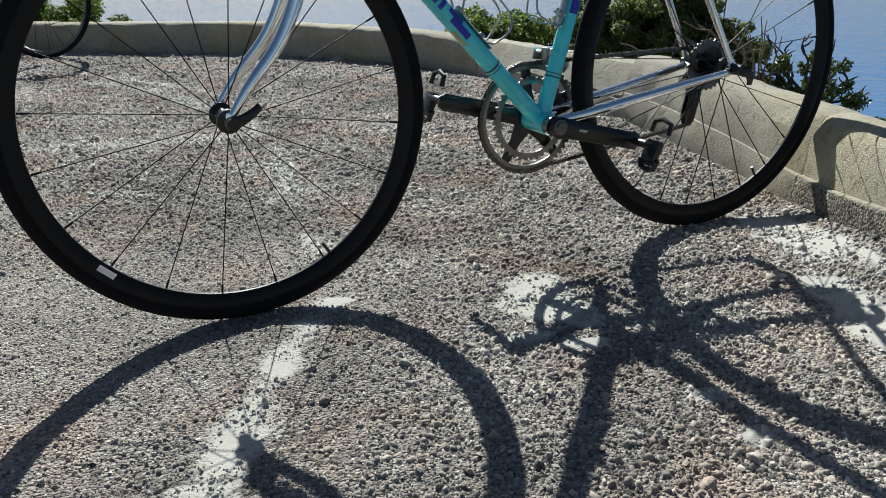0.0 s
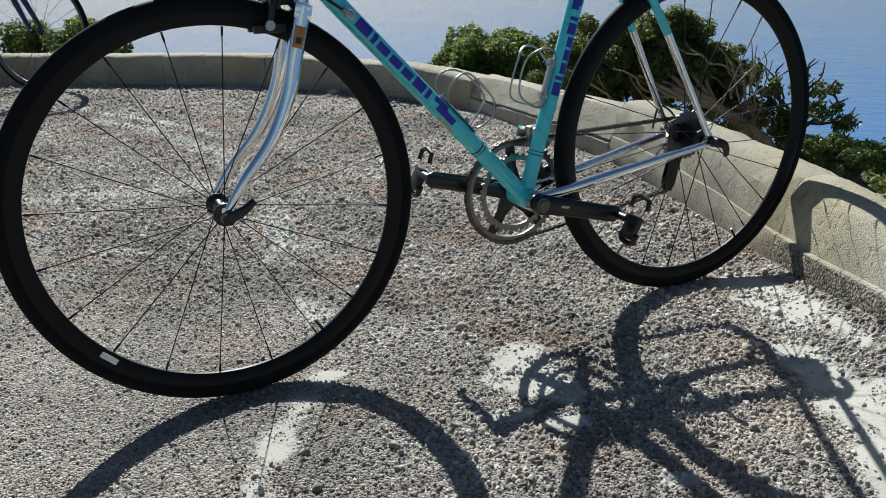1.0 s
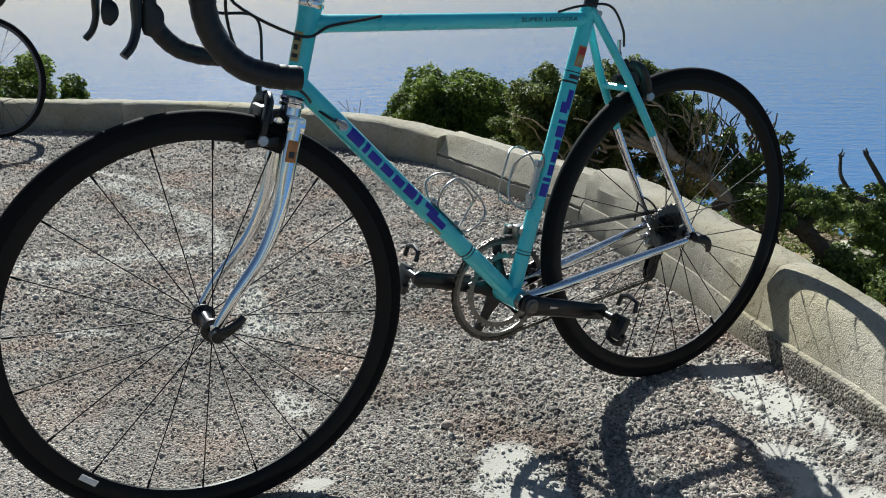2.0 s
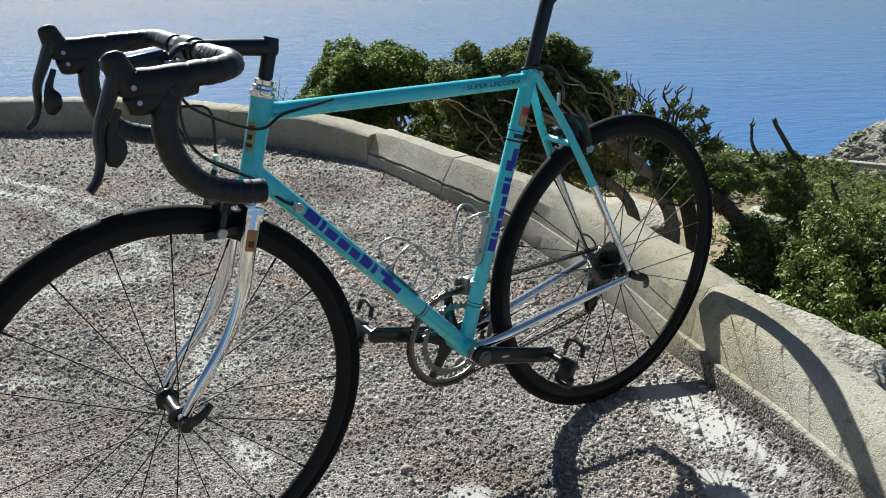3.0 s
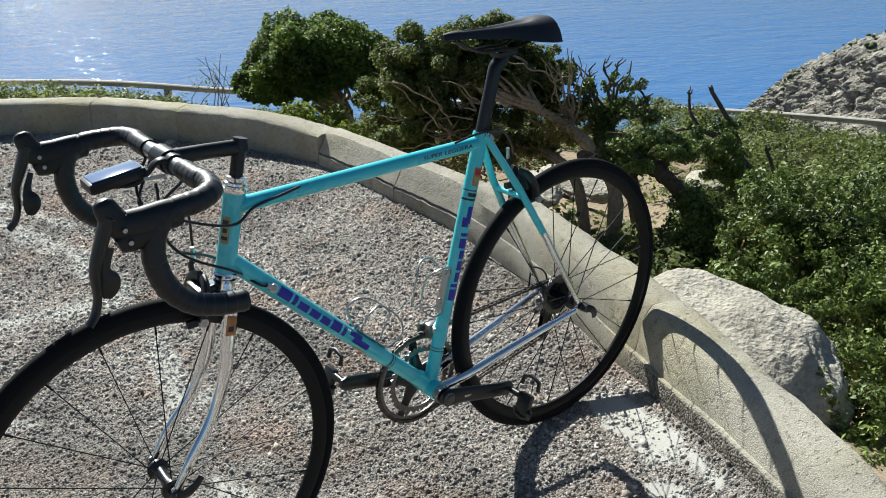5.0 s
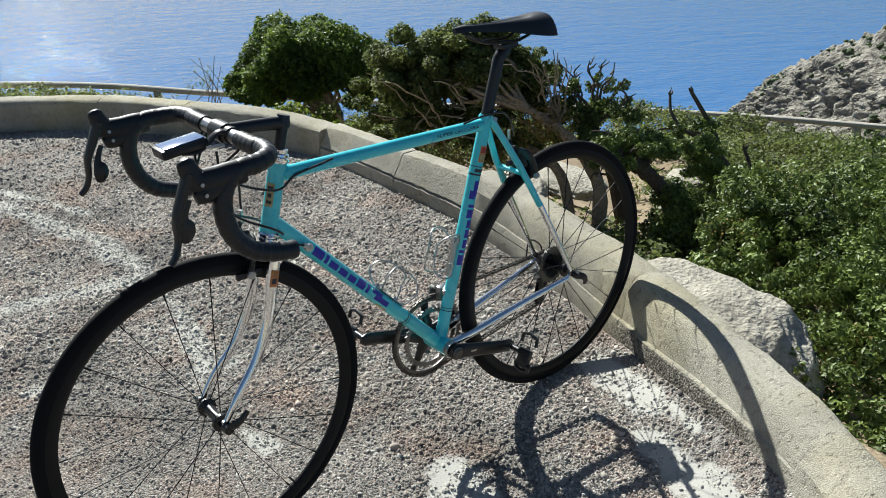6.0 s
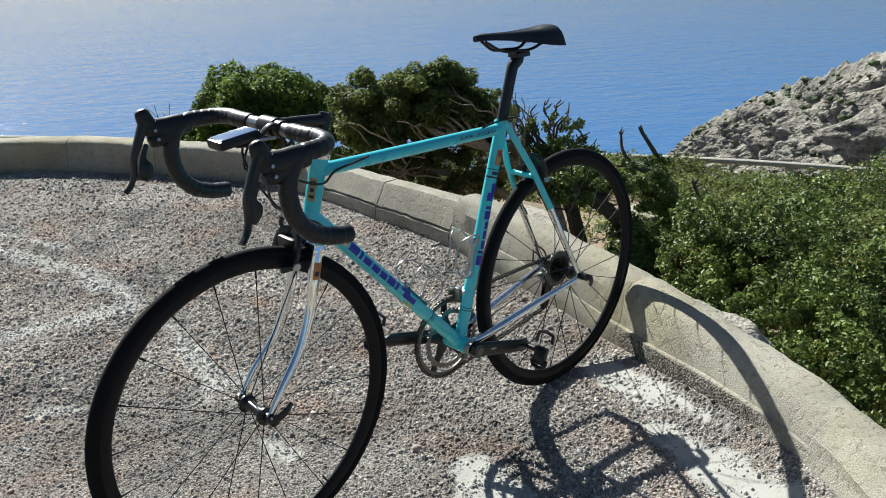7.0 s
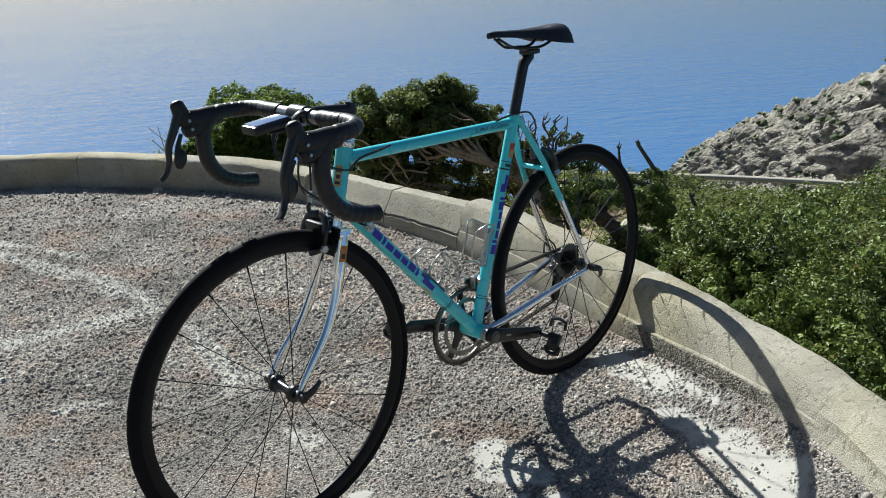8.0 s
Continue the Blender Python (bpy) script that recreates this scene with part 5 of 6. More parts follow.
# ---------------------------------------------------------------- plants, rocks, rail
def leaves(rs, centres, radii, count, size, flat=0.58, up=0.35, shell=0.55, squash=(1, 1, 0.8), out=0.6):
    """Folded leaves spread through clumps: arrays of verts and quads."""
    centres, radii = np.asarray(centres, float), np.asarray(radii, float)
    pick = rs.choice(len(centres), count, p=radii ** 2 / (radii ** 2).sum())
    d = rs.normal(size=(count, 3))
    d /= np.linalg.norm(d, axis=1)[:, None]
    rr = radii[pick] * (shell + (1.08 - shell) * rs.rand(count) ** 0.6)
    rr = rr * (0.72 + 0.5 * value_noise(d[:, 0] * 2 + pick * 1.7 + 50, d[:, 1] * 2 + d[:, 2] * 2 + 50, 1.6, 41))
    pos = centres[pick] + d * rr[:, None] * np.array(squash)
    nrm = d * out + rs.normal(size=(count, 3)) * 0.55 + np.array([0, 0, up])
    nrm /= np.linalg.norm(nrm, axis=1)[:, None]
    ref = rs.normal(size=(count, 3))
    u = np.cross(nrm, ref)
    u /= np.linalg.norm(u, axis=1)[:, None] + 1e-9
    w = np.cross(nrm, u)
    L = size * (0.6 + 0.8 * rs.rand(count))[:, None]
    a, b = pos - u * L * 0.5, pos + u * L * 0.5
    c, e = pos + w * L * flat * 0.5 + nrm * L * 0.12, pos - w * L * flat * 0.5 + nrm * L * 0.12
    verts = np.stack([a, c, b, e], 1).reshape(-1, 3)
    faces = np.arange(count * 4).reshape(-1, 4)
    tri = np.concatenate([faces[:, [0, 1, 2]], faces[:, [0, 2, 3]]], 1).reshape(-1, 3)
    return verts, tri


def clumps(rs, centre, size, n, r0, r1, keep=None):
    out = []
    while len(out) < n:
        p = rs.uniform(-1, 1, 3)
        if np.linalg.norm(p) > 1 or (np.linalg.norm(p) < 0.45 and rs.rand() < 0.6):
            continue
        out.append((np.array(centre) + p * np.array(size), rs.uniform(r0, r1)))
    return [c for c, r in out], [r for c, r in out]


def branches(g, rs, start, tips, r, wander=0.08, n=6, sides=7):
    """Crooked tapering limbs from start to each tip."""
    for t in tips:
        a, b = Vector(start), Vector(t)
        pts = [a]
        for k in range(1, n):
            q = a.lerp(b, k / n) + Vector(rs.normal(size=3) * wander * (b - a).length)
            q.z += 0.10 * (b - a).length * math.sin(math.pi * k / n) * rs.uniform(-0.3, 0.8)
            pts.append(q)
        pts.append(b)
        g.tube(spline(pts, 3), [r * (1 - 0.85 * i / (3 * n)) + 0.002 for i in range(3 * n + 1)], sides)


def plant(name, label, category, base, limb_geo, wood, crown_parts):
    t = thing(name, Matrix.Translation(base), label, category)
    inv = Vector(base)
    limb_geo.v = [tuple(Vector(v) - inv) for v in limb_geo.v]
    part("trunk", limb_geo, wood, t, "crooked woody stems")
    for nm, (verts, tri), mat in crown_parts:
        part(nm, quick_mesh(nm, verts - np.array(base), tri, mat), mat, t)
    return t


rs = np.random.RandomState(7)


def land(x, y):
    x, y = np.array([x], float), np.array([y], float)
    return float(land_height(x, y, wall_distance(x, y))[0])


def build_plants():
    # dense rounded evergreen
    base = (0.55, 9.6, land(0.55, 9.6))
    c1, r1 = clumps(rs, (0.24, 9.65, -0.61), (0.78, 0.6, 0.36), 80, 0.12, 0.22)
    c0, r0 = clumps(rs, (-0.33, 9.6, -0.86), (0.28, 0.4, 0.2), 22, 0.09, 0.16)
    c9, r9 = clumps(rs, (0.85, 9.75, -0.95), (0.36, 0.3, 0.3), 18, 0.09, 0.15)
    c1, r1 = c1 + c0 + c9, r1 + r0 + r9
    g = Geo()
    branches(g, rs, base, [tuple(c) for c in c1[:16]], 0.05, 0.05)
    plant("evergreen_tree", "dense rounded dark green evergreen shrub tree behind the wall", "tree", base, g, M_BARK, [("crown", leaves(rs, c1, r1, 95000, 0.042, up=0.6, shell=0.75), M_LEAF_A)])
    # wind-bent open shrub tree with bare branches
    base = (2.2, 5.6, land(2.2, 5.6) - 0.03)
    c2, r2 = clumps(rs, (1.24, 6.5, -0.06), (0.60, 0.4, 0.27), 80, 0.06, 0.12)
    c8, r8 = clumps(rs, (1.80, 6.42, -0.20), (0.36, 0.3, 0.20), 55, 0.05, 0.10)
    c13, r13 = clumps(rs, (1.42, 6.5, 0.06), (0.42, 0.35, 0.17), 40, 0.06, 0.10)
    c2, r2 = c2 + c8 + c13, r2 + r8 + r13
    c3, r3 = clumps(rs, (0.84, 6.5, -0.42), (0.34, 0.4, 0.50), 62, 0.06, 0.12)
    c7, r7 = clumps(rs, (1.35, 6.45, -0.5), (0.5, 0.3, 0.3), 26, 0.04, 0.09)
    c3, r3 = c3 + c7, r3 + r7
    g = Geo()
    trunk = spline([base, (2.24, 5.62, -0.95), (2.07, 5.82, -0.61), (1.8, 6.0, -0.40), (1.5, 6.2, -0.28)], 6)
    g.tube(trunk, [0.062 - 0.036 * i / (len(trunk) - 1) + 0.006 * math.sin(i * 1.7) for i in range(len(trunk))], 9)
    second = spline([(2.1, 5.75, land(2.1, 5.75)), (2.02, 5.9, -0.9), (1.75, 6.2, -0.72), (1.35, 6.4, -0.62), (1.0, 6.5, -0.6)], 6)
    g.tube(second, [0.05 - 0.035 * i / (len(second) - 1) for i in range(len(second))], 8)
    branches(g, rs, (1.8, 6.0, -0.40), [tuple(c) for c in c2[:16]], 0.018, 0.02)
    branches(g, rs, (1.35, 6.4, -0.62), [tuple(c) for c in c2[16:26]] + [tuple(c) for c in c3[:8]], 0.015, 0.025)
    branches(g, rs, (2.0, 5.9, -0.55), [(1.75 + 0.05 * k, 5.9 + 0.1 * rs.rand(), -0.1 + 0.2 * rs.rand()) for k in range(8)], 0.007, 0.025)
    for k in range(110):
        a = Vector((rs.uniform(0.85, 2.1), rs.uniform(5.95, 6.5), rs.uniform(-0.95, -0.15)))
        branches(g, rs, a, [a + Vector((rs.uniform(-0.45, 0.2), rs.uniform(-0.15, 0.15), rs.uniform(-0.05, 0.26)))], 0.006, 0.025, 5, 5)
    c12, r12 = clumps(rs, (1.75, 6.35, -0.62), (0.62, 0.25, 0.30), 60, 0.05, 0.10)
    plant("windblown_tree", "windblown shrub tree with bare twisted grey branches and olive leaves", "tree", base, g, M_BARK,
          [("crown", leaves(rs, c2 + c3, r2 + r3, 96000, 0.030, up=0.6, shell=0.55), M_LEAF_B), ("dry_leaves", leaves(rs, [(1.9, 5.95, -0.5), (1.6, 6.1, -0.75), (1.2, 6.2, -0.8)], [0.24, 0.24, 0.3], 2600, 0.028, shell=0.1), M_LEAF_DRY),
           ("inner_leaves", leaves(rs, c12, r12, 20000, 0.026, shell=0.2), M_LEAF_B)])
    # half-dead shrub with black twigs
    base = (2.62, 5.85, land(2.62, 5.85))
    g = Geo()
    t1 = spline([base, (2.5, 5.95, -1.0), (2.42, 6.1, -0.75), (2.35, 6.2, -0.5)], 5)
    g.tube(t1, [0.075 - 0.045 * i / (len(t1) - 1) for i in range(len(t1))], 8)
    log = spline([(2.86, 5.6, land(2.86, 5.6)), (2.82, 5.6, -1.15), (2.67, 5.65, -0.90), (2.44, 5.7, -0.72), (2.2, 5.75, -0.66), (2.0, 5.8, -0.70)], 5)
    log = [p + Vector([0.018 * noise.noise((i * 0.8, k * 9, 3)) for k in range(3)]) for i, p in enumerate(log)]
    g.tube(log, [0.072 - 0.04 * i / (len(log) - 1) + 0.02 * noise.noise((i * 0.9, 5, 7)) for i in range(len(log))], 10)
    branches(g, rs, (2.5, 5.7, -0.78), [(2.5 + rs.uniform(-0.35, 0.35), 5.65 + rs.uniform(-0.1, 0.1), -0.7 + rs.uniform(-0.3, 0.2)) for k in range(14)], 0.018, 0.12, 5, 6)
    fork = Vector((2.38, 6.15, -0.6))
    for tip in [(2.05, 6.35, -0.2), (2.13, 6.3, -0.12), (2.25, 6.3, -0.2), (2.36, 6.25, -0.1), (2.46, 6.25, -0.16), (2.55, 6.2, -0.12), (2.62, 6.15, -0.25), (2.7, 6.1, -0.36), (2.75, 6.1, -0.5), (2.2, 6.2, -0.32)]:
        tip = Vector(tip)
        branches(g, rs, fork, [tip], 0.014, 0.035, 5)
        for k in range(7):
            a = fork.lerp(tip, rs.uniform(0.45, 1.0))
            branches(g, rs, a, [a + Vector((rs.uniform(-0.06, 0.06), rs.uniform(-0.05, 0.05), rs.uniform(0.02, 0.09)))], 0.006, 0.06, 3, 5)
    c4, r4 = clumps(rs, (2.45, 6.05, -0.62), (0.26, 0.25, 0.2), 22, 0.04, 0.09)
    c10, r10 = clumps(rs, (2.38, 6.2, -0.36), (0.34, 0.15, 0.16), 36, 0.025, 0.05)
    c4, r4 = c4 + c10, r4 + r10
    c5, r5 = clumps(rs, (2.48, 5.7, -0.68), (0.40, 0.2, 0.12), 40, 0.05, 0.09)
    c11, r11 = clumps(rs, (2.86, 5.55, -1.18), (0.26, 0.2, 0.24), 30, 0.05, 0.11)
    c5, r5 = c5 + c11, r5 + r11
    plant("half_dead_shrub", "half-dead shrub with blackened bare twigs and sparse leaves", "shrub", base, g, M_DEAD, [("crown", leaves(rs, c4 + c5, r4 + r5, 24000, 0.030, shell=0.45), M_LEAF_H)])
    # leaning dead stem with two cut stubs
    base = (3.70, 6.15, land(3.7, 6.15))
    g = Geo()
    t1 = spline([base, (3.74, 6.2, -1.3), (3.62, 6.3, -1.05), (3.42, 6.4, -0.86), (3.2, 6.5, -0.78)], 5)
    g.tube(t1, [0.066 - 0.058 * i / (len(t1) - 1) for i in range(len(t1))], 8)
    for pts, r in (([(3.62, 6.4, -0.9), (3.55, 6.5, -0.72), (3.44, 6.58, -0.52)], 0.026), ([(3.3, 6.5, -0.78), (3.27, 6.6, -0.68), (3.28, 6.66, -0.55)], 0.018), ([(3.82, 6.14, -1.3), (3.83, 6.16, -1.1), (3.78, 6.2, -0.95)], 0.022),
                   ([(3.66, 5.98, -1.6), (3.68, 6.0, -1.42), (3.74, 6.0, -1.28)], 0.03), ([(3.0, 6.5, -0.85), (3.2, 6.5, -0.8), (3.5, 6.45, -0.86)], 0.014)):
        p = spline(pts, 4)
        g.tube(p, [r * (1 - 0.35 * i / (len(p) - 1)) for i in range(len(p))], 7)
        e = Vector(pts[-1])
        branches(g, rs, e, [e + Vector((rs.uniform(-0.06, 0.06), 0, rs.uniform(0.02, 0.07))) for k in range(3)], r * 0.5, 0.1, 3, 5)
    c6, r6 = clumps(rs, (3.32, 6.35, -0.83), (0.42, 0.25, 0.13), 22, 0.03, 0.075)
    c14, r14 = clumps(rs, (3.50, 6.2, -1.08), (0.24, 0.2, 0.26), 32, 0.04, 0.08)
    plant("leaning_dead_shrub", "leaning dark dead stem with cut stubs among low shrubs", "shrub", base, g, M_DEAD, [("crown", leaves(rs, c6 + c14, r6 + r14, 11000, 0.028, shell=0.3), M_LEAF_H)])
    # low shrubs near the far wall
    for (x, y, z, w, h), mat in (((-2.7, 8.9, -0.92, 0.45, 0.12), M_LEAF_H), ((-1.55, 8.9, -0.97, 0.42, 0.12), M_LEAF_H), ((-0.15, 8.4, -0.98, 0.55, 0.14), M_HERB), ((0.4, 7.7, -1.1, 0.5, 0.2), M_HERB)):
        cc, rr = clumps(rs, (x, y, z), (w, 0.35, h), 16, 0.1, 0.18)
        g = Geo()
        b = (x, y, land(x, y))
        branches(g, rs, b, [tuple(c) for c in cc[:8]], 0.015, 0.08, 4, 5)
        plant("low_shrub", "low green shrub growing beyond the wall", "shrub", b, g, M_BARK, [("crown", leaves(rs, cc, rr, 5200, 0.04), mat)])
    # broad shrub behind the second bicycle
    cc, rr = clumps(rs, (-4.25, 8.4, -0.26), (1.0, 0.5, 0.38), 66, 0.1, 0.19)
    b = (-4.1, 8.4, land(-4.1, 8.4))
    g = Geo()
    branches(g, rs, b, [tuple(c) for c in cc[:14]], 0.035, 0.08)
    plant("evergreen_tree", "broad green bush tree beyond the far wall", "tree", b, g, M_BARK, [("crown", leaves(rs, cc, rr, 36000, 0.04, up=0.5), M_LEAF_A)])
    # thin dry stalks on the edge
    b = (-0.8, 8.6, land(-0.8, 8.6))
    g = Geo()
    for k in range(9):
        branches(g, rs, b, [(-0.8 + rs.uniform(-0.25, 0.25), 8.6, -0.45 + rs.uniform(-0.15, 0.15))], 0.006, 0.06, 4, 4)
    plant("dry_weed", "thin dry weed stalks above the wall", "weed", b, g, M_BARK, [("crown", leaves(rs, [(-0.8, 8.6, -0.55)], [0.22], 160, 0.022, shell=0.1), M_LEAF_B)])


build_plants()


def build_hedge():
    """The low thicket that covers the slope: many leafy clumps over short stems."""
    cc, rr = [], []
    n = 20000
    x, y = rs.uniform(1.4, 10.5, n), rs.uniform(0.6, 10.5, n)
    d = wall_distance(x, y)
    ok = (d > 0.75) & ~((x < 2.72) & (y > 3.12) & (y < 4.35)) & ~((x < 2.15) & (y > 2.7)) & ~((x < 2.95) & (y > 5.4)) & (y < 3.8 + 0.75 * x) & (rs.rand(n) < 1.6 / (1 + 0.22 * d * d) + 0.35)
    x, y, d = x[ok][:720], y[ok][:720], d[ok][:720]
    top = np.interp(d, [0.75, 1.2, 1.8, 3.0, 6, 9], [-1.0, -0.93, -0.86, -0.94, -1.5, -2.1]) + 0.2 * (value_noise(x, y, 1.1, 21) - 0.5) * 2 + np.where(d < 3, 0.34, 0.26) * (value_noise(x, y, 3.1, 22) - 0.55) * 2
    top = top - 0.3 * ((x < 2.8) & (y > 4.2)) - 0.3 * (value_noise(x, y, 1.7, 24) < 0.27)
    for i in range(len(x)):
        r = rs.uniform(0.10, 0.24) * (1 + 0.05 * d[i])
        for k in range(2):
            cc.append((x[i] + rs.uniform(-0.15, 0.15), y[i] + rs.uniform(-0.15, 0.15), top[i] - r * 0.8 - (0.22 if k else rs.uniform(0, 0.08))))
            rr.append(r)
    dist = np.array([math.hypot(c[0], c[1]) for c in cc])
    near = dist < 6.4
    cc, rr = np.array(cc), np.array(rr)
    mound, size = np.repeat(cc[near], 16, 0), np.repeat(rr[near], 16)
    way = rs.normal(size=mound.shape)
    way[:, 2] = np.abs(way[:, 2]) * 0.9 - 0.2
    way /= np.linalg.norm(way, axis=1)[:, None]
    tufts = mound + way * (size * rs.uniform(0.75, 1.1, len(size)))[:, None]
    v1, t1 = leaves(rs, tufts, rs.uniform(0.035, 0.07, len(tufts)), 290000, 0.034, flat=0.5, up=0.5, shell=0.45, out=0.9)
    v2, t2 = leaves(rs, cc[~near], rr[~near], 120000, 0.056, flat=0.55, up=0.35, shell=0.88, out=1.1)
    me = quick_mesh("thicket", np.concatenate([v1, v2]), np.concatenate([t1, t2 + len(v1)]), M_LEAF_H)
    tagged(new("thicket", me), "low dense glossy green thicket covering the slope", "shrubs", kind="stuff")
    pick = rs.choice(len(cc), 260)
    v, t = leaves(rs, cc[pick], rr[pick] * 1.04, 24000, 0.028, up=0.6, shell=0.85)
    tagged(new("dry_sprigs", quick_mesh("dry_sprigs", v, t, M_LEAF_DRY)), "brown dry sprigs scattered over the thicket", "shrubs", kind="stuff")
    g = Geo()
    pick = cc[::8]
    zs = land_height(pick[:, 0], pick[:, 1], wall_distance(pick[:, 0], pick[:, 1]))
    for c, z in zip(pick, zs):
        b = Vector((c[0], c[1], float(z)))
        branches(g, rs, b, [Vector(c) + Vector(rs.normal(size=3) * 0.08)], 0.016, 0.08, 4, 5)
    tagged(new("thicket_stems", g.mesh("thicket_stems", M_BARK)), "woody stems inside the thicket", "shrubs", kind="stuff")


build_hedge()


def build_understory():
    """Low scrub between the trees and the cliff edge."""
    cc, rr = [], []
    n = 4000
    x, y = rs.uniform(-4, 12, n), rs.uniform(4, 15, n)
    d = wall_distance(x, y)
    ok = (d > 1.6) & (d < 10.8) & ~((x > 3.0) & (x < 4.2) & (y > 8.5) & (y < 10.5)) & ~((x > 1.7) & (x < 3.5) & (y > 6.2) & (y < 9.2))
    x, y, d = x[ok][:2300], y[ok][:2300], d[ok][:2300]
    z = land_height(x, y, d) + 0.06 + 0.14 * rs.rand(len(x)) + 0.32 * (x > 4.4)
    cc, rr = np.stack([x, y, z], -1), rs.uniform(0.10, 0.2, len(x))
    v, t = leaves(rs, cc, rr, 120000, 0.055, up=0.7, shell=0.6)
    tagged(new("scrub", quick_mesh("scrub", v, t, M_LEAF_B)), "low olive scrub between the trees and the cliff edge", "shrubs", kind="stuff")


build_understory()


def boulder(name, label, centre, size, seed, turn=0.0, detail=5, mat=M_ROCK, crack=0.10, dip=0, lean=0, wear=1.0):
    bm = bmesh.new()
    bmesh.ops.create_icosphere(bm, subdivisions=detail, radius=1)
    for v in bm.verts:
        p = v.co.copy()
        q = p * 1.3 + Vector((seed * 3.7, seed, 0))
        r = 1 + 0.16 * noise.noise(q) + 0.10 * noise.noise(q * 2.1) - crack * abs(noise.noise(q * 2.6))
        worn = max(0, min(1, 0.6 + 1.6 * noise.noise(q * 1.7 + Vector((5, 2, 8)))))
        pit = wear * worn * (0.07 * noise.noise(q * 7) - 0.07 * abs(noise.noise(q * 12)) - 0.055 * abs(noise.noise(q * 23))) + 0.012 * noise.noise(q * 34)
        out = Vector((p.x / size[0], p.y / size[1], p.z / size[2])).normalized()
        v.co = Vector((p.x * size[0], p.y * size[1], p.z * size[2])) * r + out * (pit * (size[0] + size[1] + size[2]) / 3)
    me = bpy.data.meshes.new(name)
    bm.to_mesh(me)
    bm.free()
    me.materials.append(mat)
    me.polygons.foreach_set("use_smooth", np.ones(len(me.polygons), bool))
    ob = new(name, me)
    ob.matrix_world = pose(*centre, lean, dip, turn)
    return tagged(ob, label, "rock")


boulder("boulder", "large pitted white limestone boulder outside the wall", (1.81, 3.47, -1.145), (0.69, 0.70, 0.29), 1, -15, 6, dip=-15.5, lean=17, wear=0.28, crack=0.05)
boulder("boulder", "pale limestone rock among the shrubs", (3.44, 6.38, -1.27), (0.22, 0.28, 0.08), 2, 10, 5, wear=0.5)
boulder("boulder", "pale limestone rock under the windblown tree", (2.55, 7.3, -1.50), (0.34, 0.55, 0.11), 3, 20, 5, wear=0.5)
boulder("boulder", "flat pale limestone rock under the windblown tree", (2.10, 7.2, -1.50), (0.30, 0.5, 0.11), 5, -20, 5, wear=0.5)
for x, y, size, seed in ((2.60, 3.38, 0.075, 7), (2.62, 3.16, 0.055, 8), (2.50, 3.22, 0.045, 9), (2.72, 3.26, 0.05, 10)):
    boulder("rock", "small ochre stone on the earth beside the big boulder", (x, y, land(x, y) + size * 0.45), (size * 1.3, size, size * 0.8), seed, seed * 40, 4, M_OCHRE, wear=0.4)
boulder("rock", "small grey stone lying at the foot of the wall", (-0.66, 4.63, 0.010), (0.030, 0.024, 0.020), 6, 30, 3)


def build_rail():
    pts = [Vector(p) for p in [(-12, 12.2, -0.9), (-4.25, 13.34, -1.42), (-0.93, 13.88, -1.95), (2.5, 13.4, -2.3), (5.79, 12.5, -2.43), (8.5, 10.8, -2.43), (12, 8.2, -2.5), (16, 5, -2.6)]]
    rail = thing("guard_rail", Matrix(), "weathered grey guard rail along the cliff edge", "railing")
    part("rail", Geo().tube(spline(pts, 8), 0.058, 10, squash=(1, 0.8)), M_RAIL, rail, "long grey rail")
    path = spline(pts, 8)
    me = Geo().box((0.11, 0.11, 1.5), Matrix.Translation((0, 0, -0.75)), 0.012).mesh("post", M_RAIL)
    for p in path[4::9]:
        part("post", me, M_RAIL, rail, m=Matrix.Translation(p - Vector((0, 0, 0.03))))


build_rail()


def build_cliff_shrubs():
    """Dark cushions of scrub on the headland's ledges."""
    r = random.Random(5)
    verts, faces = [], []
    ico = bmesh.new()
    bmesh.ops.create_icosphere(ico, subdivisions=1, radius=1)
    base = np.array([v.co[:] for v in ico.verts])
    tri = np.array([[v.index for v in f.verts] for f in ico.faces])
    ico.free()
    for k in range(560):
        i = r.randrange(0, 300)
        j = int(abs(r.gauss(0, 37))) % (HEAD_K - 2)
        if noise.noise((i * 0.06, j * 0.05, 9)) < -0.05 and j > 6:
            continue
        x, y, z = HEAD_VERTS[i * HEAD_K + j]
        s = r.uniform(0.25, 0.7)
        for q in range(3):
            c = np.array([x + r.uniform(-s, s), y + r.uniform(-s, s), z + r.uniform(-0.2, 0.3) * s])
            rnd = np.array([[r.uniform(0.7, 1.3)] for _ in range(len(base))])
            faces.append(tri + len(verts) * len(base))
            verts.append(base * rnd * np.array([s * 0.8, s * 0.8, s * 0.5]) + c)
    me = quick_mesh("headland_scrub", np.concatenate(verts), np.concatenate(faces), M_SHRUB)
    tagged(new("headland_scrub", me), "dark green scrub on the ledges of the headland", "shrubs", kind="stuff")


build_cliff_shrubs()


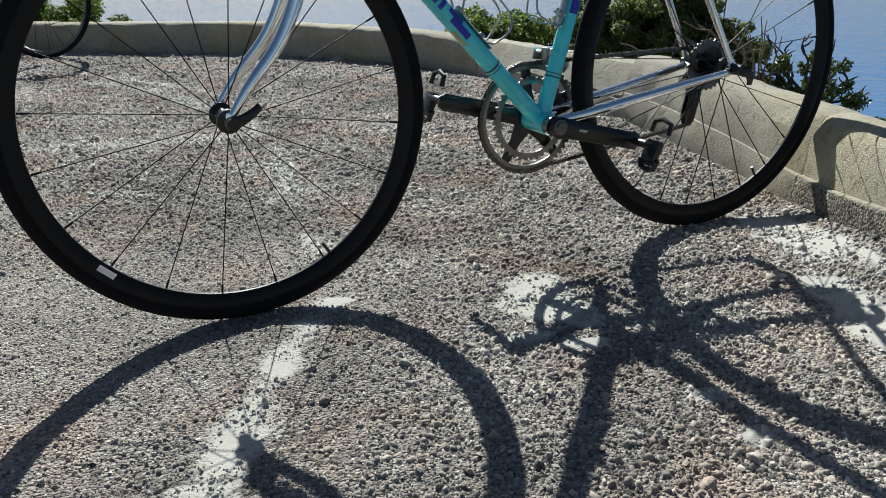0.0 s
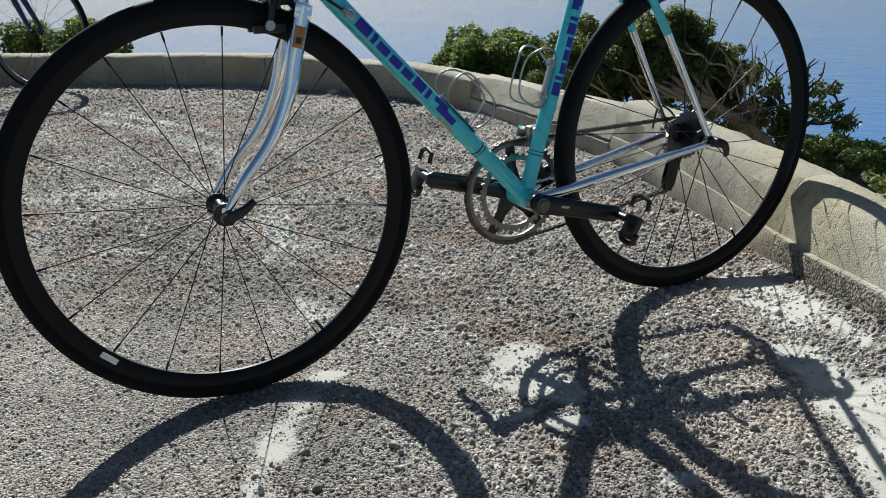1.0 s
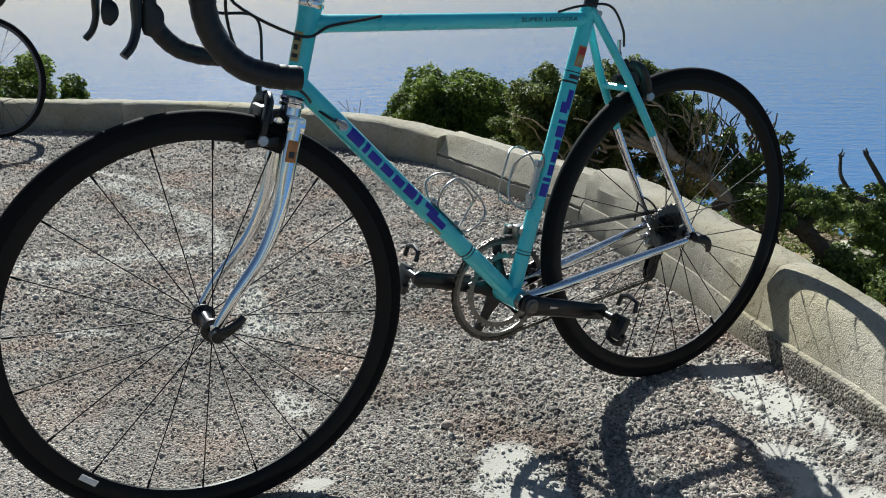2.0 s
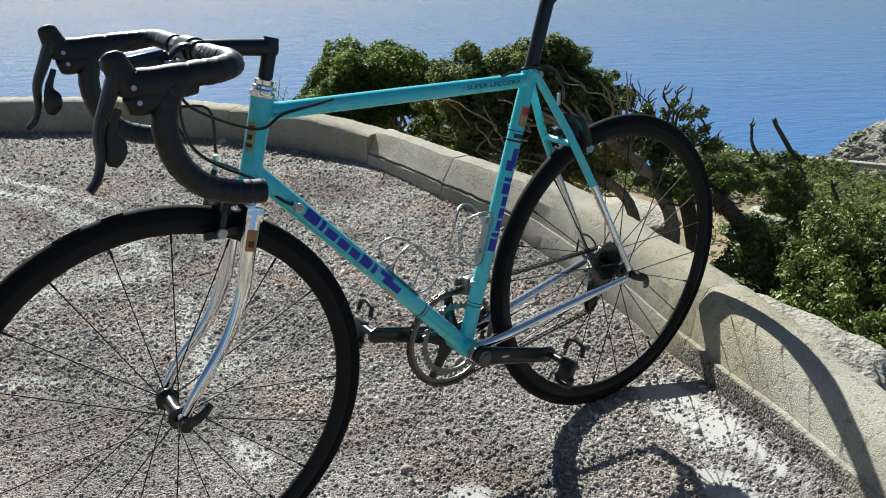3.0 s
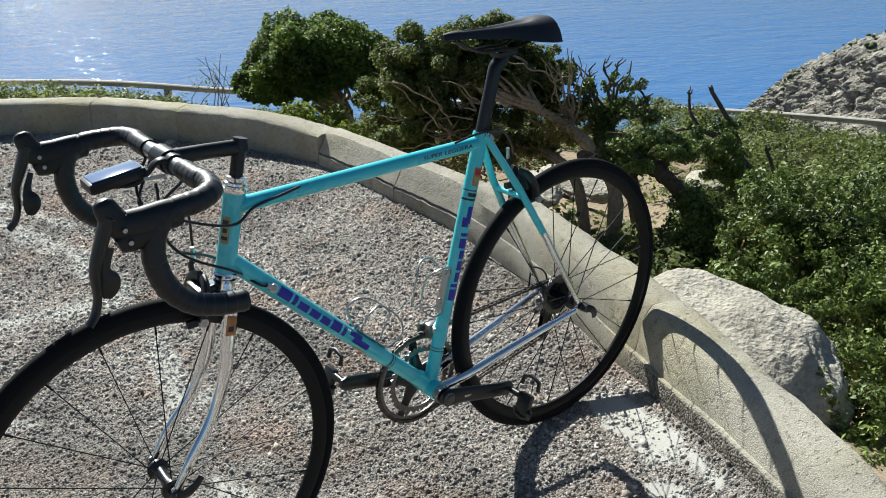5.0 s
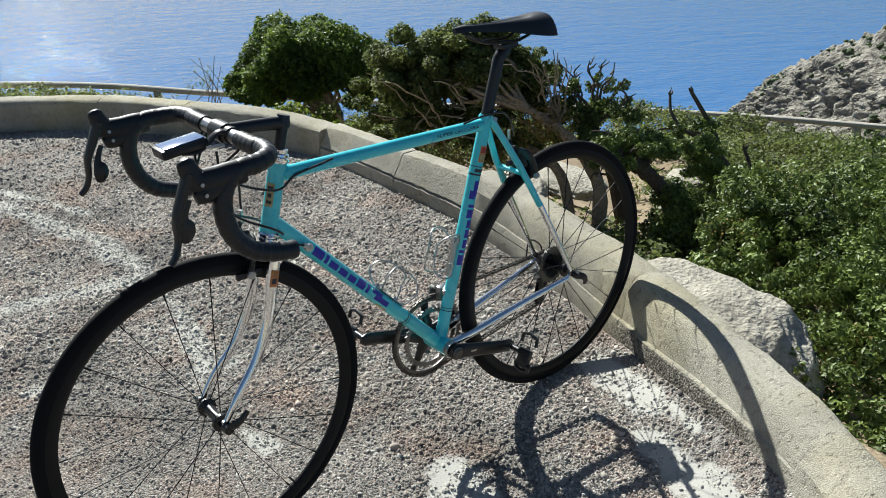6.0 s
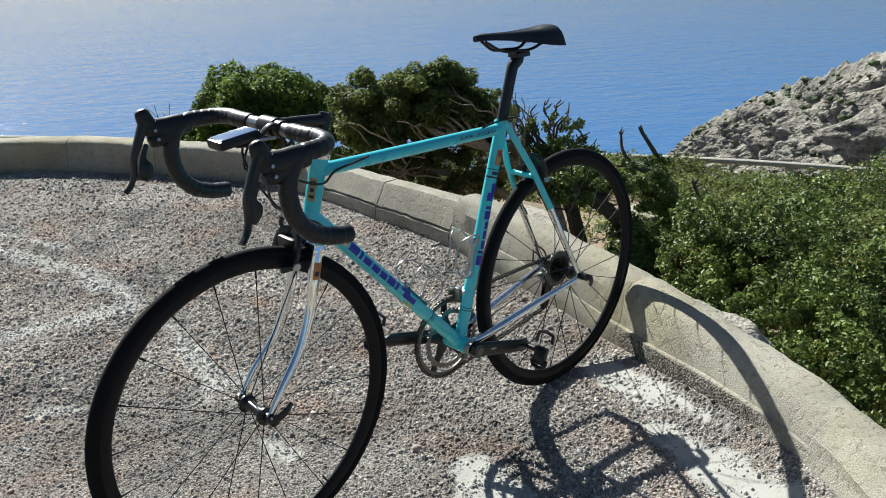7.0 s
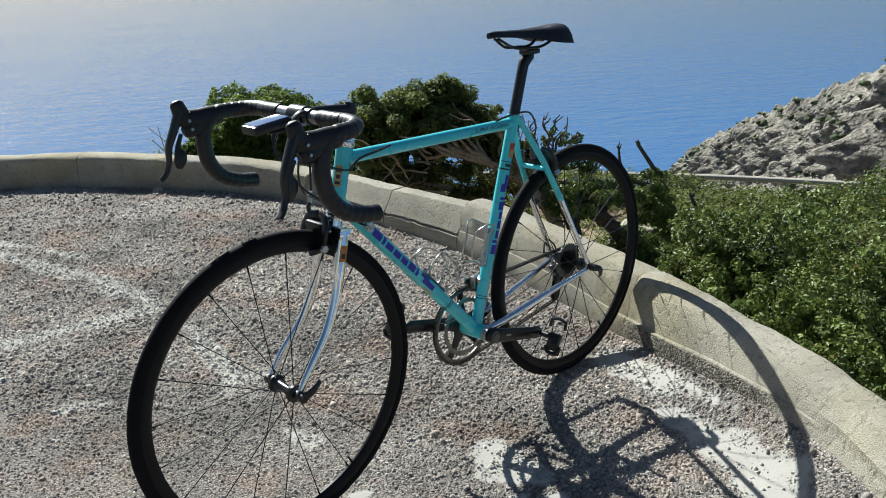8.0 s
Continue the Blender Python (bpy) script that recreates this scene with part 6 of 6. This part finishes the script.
# ---------------------------------------------------------------- loose gravel
def build_gravel():
    r = np.random.RandomState(12)
    ico = bmesh.new()
    bmesh.ops.create_icosphere(ico, subdivisions=1, radius=1)
    base = np.array([v.co[:] for v in ico.verts])
    tri = np.array([[v.index for v in f.verts] for f in ico.faces])
    ico.free()

    pyr = np.array([(1, 0, -0.3), (0, 1, -0.3), (-1, 0, -0.3), (0, -1, -0.3), (0.1, 0.1, 0.9)], float)
    pyf = np.array([(0, 1, 4), (1, 2, 4), (2, 3, 4), (3, 0, 4)])
    chip = np.array([(1, 0, -0.3), (0, 1, -0.3), (-1, 0, -0.3), (0, -1, -0.3), (0.5, 0.4, 0.65), (-0.4, 0.5, 0.65), (-0.5, -0.4, 0.65), (0.4, -0.5, 0.65)], float)
    chf = np.array([(0, 1, 4), (1, 5, 4), (1, 2, 5), (2, 6, 5), (2, 3, 6), (3, 7, 6), (3, 0, 7), (0, 4, 7), (4, 5, 6), (4, 6, 7)])

    def scatter(n, x0, x1, y0, y1, s0, s1, form, tri, power=2.2, cover=0.75, near=0.0, far=0.0):
        x, y = r.uniform(x0, x1, n), r.uniform(y0, y1, n)
        d = wall_distance(x, y)
        dense = value_noise(x + 70, y + 70, 2.2, 31) * 0.5 + value_noise(x + 70, y + 70, 7, 32) * 0.3 + 0.22 * np.clip((x + 0.55) / 0.6, 0, 1)
        bare = spot_at(x, y) * (0.92 - 0.75 * (value_noise(x + 70, y + 70, 16, 33) > 0.68))
        edge = np.clip((y - y0) / max(near, 1e-3), 0, 1) * np.clip((y1 - y) / max(far, 1e-3), 0, 1)
        keep = (r.rand(n) < edge) & (d < -0.004) & (dense + r.rand(n) * cover > 0.52) & (r.rand(n) > bare)
        x, y = x[keep], y[keep]
        n = len(x)
        s = (s0 + (s1 - s0) * r.rand(n) ** power) * (1 - np.clip((2.5 - y) / 0.9, 0, 1) * np.interp(x + 0.25 * (value_noise(x + 70, y + 70, 3, 34) - 0.5), [-0.3, 0.1], [0.42, 0]))
        z = land_height(x, y, wall_distance(x, y)) + s * 0.14
        sc = s[:, None] * r.uniform(0.55, 1.45, (n, 3)) * np.array([1, 1, 0.95])
        v = form[None] * r.uniform(0.55, 1.35, (n, len(form), 1)) * sc[:, None] + r.normal(size=(n, len(form), 3)) * s[:, None, None] * 0.14
        tip = r.normal(0, 0.4, n)
        ct, st = np.cos(tip)[:, None], np.sin(tip)[:, None]
        v = np.stack([v[..., 0] * ct + v[..., 2] * st, v[..., 1], -v[..., 0] * st + v[..., 2] * ct], -1)
        a = r.uniform(0, 2 * np.pi, n)
        c, q = np.cos(a)[:, None], np.sin(a)[:, None]
        v = np.stack([v[..., 0] * c - v[..., 1] * q, v[..., 0] * q + v[..., 1] * c, v[..., 2]], -1)
        v += np.stack([x, y, z], -1)[:, None]
        f = tri[None] + (np.arange(n) * len(form))[:, None, None]
        return v.reshape(-1, 3), f.reshape(-1, 3), np.repeat(paint_at(x, y), len(form))

    sets = [scatter(150000, -1.0, 0.95, 0.75, 2.7, 0.0016, 0.0042, pyr, pyf, 1.5, 1.0, far=0.6), scatter(34000, -1.0, 0.95, 0.75, 2.7, 0.003, 0.0068, chip, chf, far=0.6),
            scatter(130000, -1.9, 0.9, 2.1, 4.1, 0.0028, 0.0064, pyr, pyf, 1.7, 1.3, 0.6, 0.4), scatter(36000, -2.8, 0.6, 3.7, 5.6, 0.0035, 0.0075, pyr, pyf, 1.8, 1.3, 0.4),
            scatter(27000, -1.9, 0.9, 1.5, 4.3, 0.0045, 0.0098, chip, chf, 2.2, 0.8, 0.8, 0.4), scatter(6000, -3.2, 0.6, 3.9, 5.6, 0.006, 0.012, chip, chf, 2.0, 0.8, 0.4),
            scatter(700, -0.5, 0.95, 0.75, 3.6, 0.006, 0.011, base, tri)]
    vs, fs, ps, o = [], [], [], 0
    for v, f, p in sets:
        vs.append(v)
        fs.append(f + o)
        ps.append(p)
        o += len(v)
    me = quick_mesh("gravel", np.concatenate(vs), np.concatenate(fs), M_STONES)
    attribute(me, "paint", np.concatenate(ps))
    tagged(new("gravel", me), "loose grey and pinkish limestone gravel", "gravel", kind="stuff")


build_gravel()
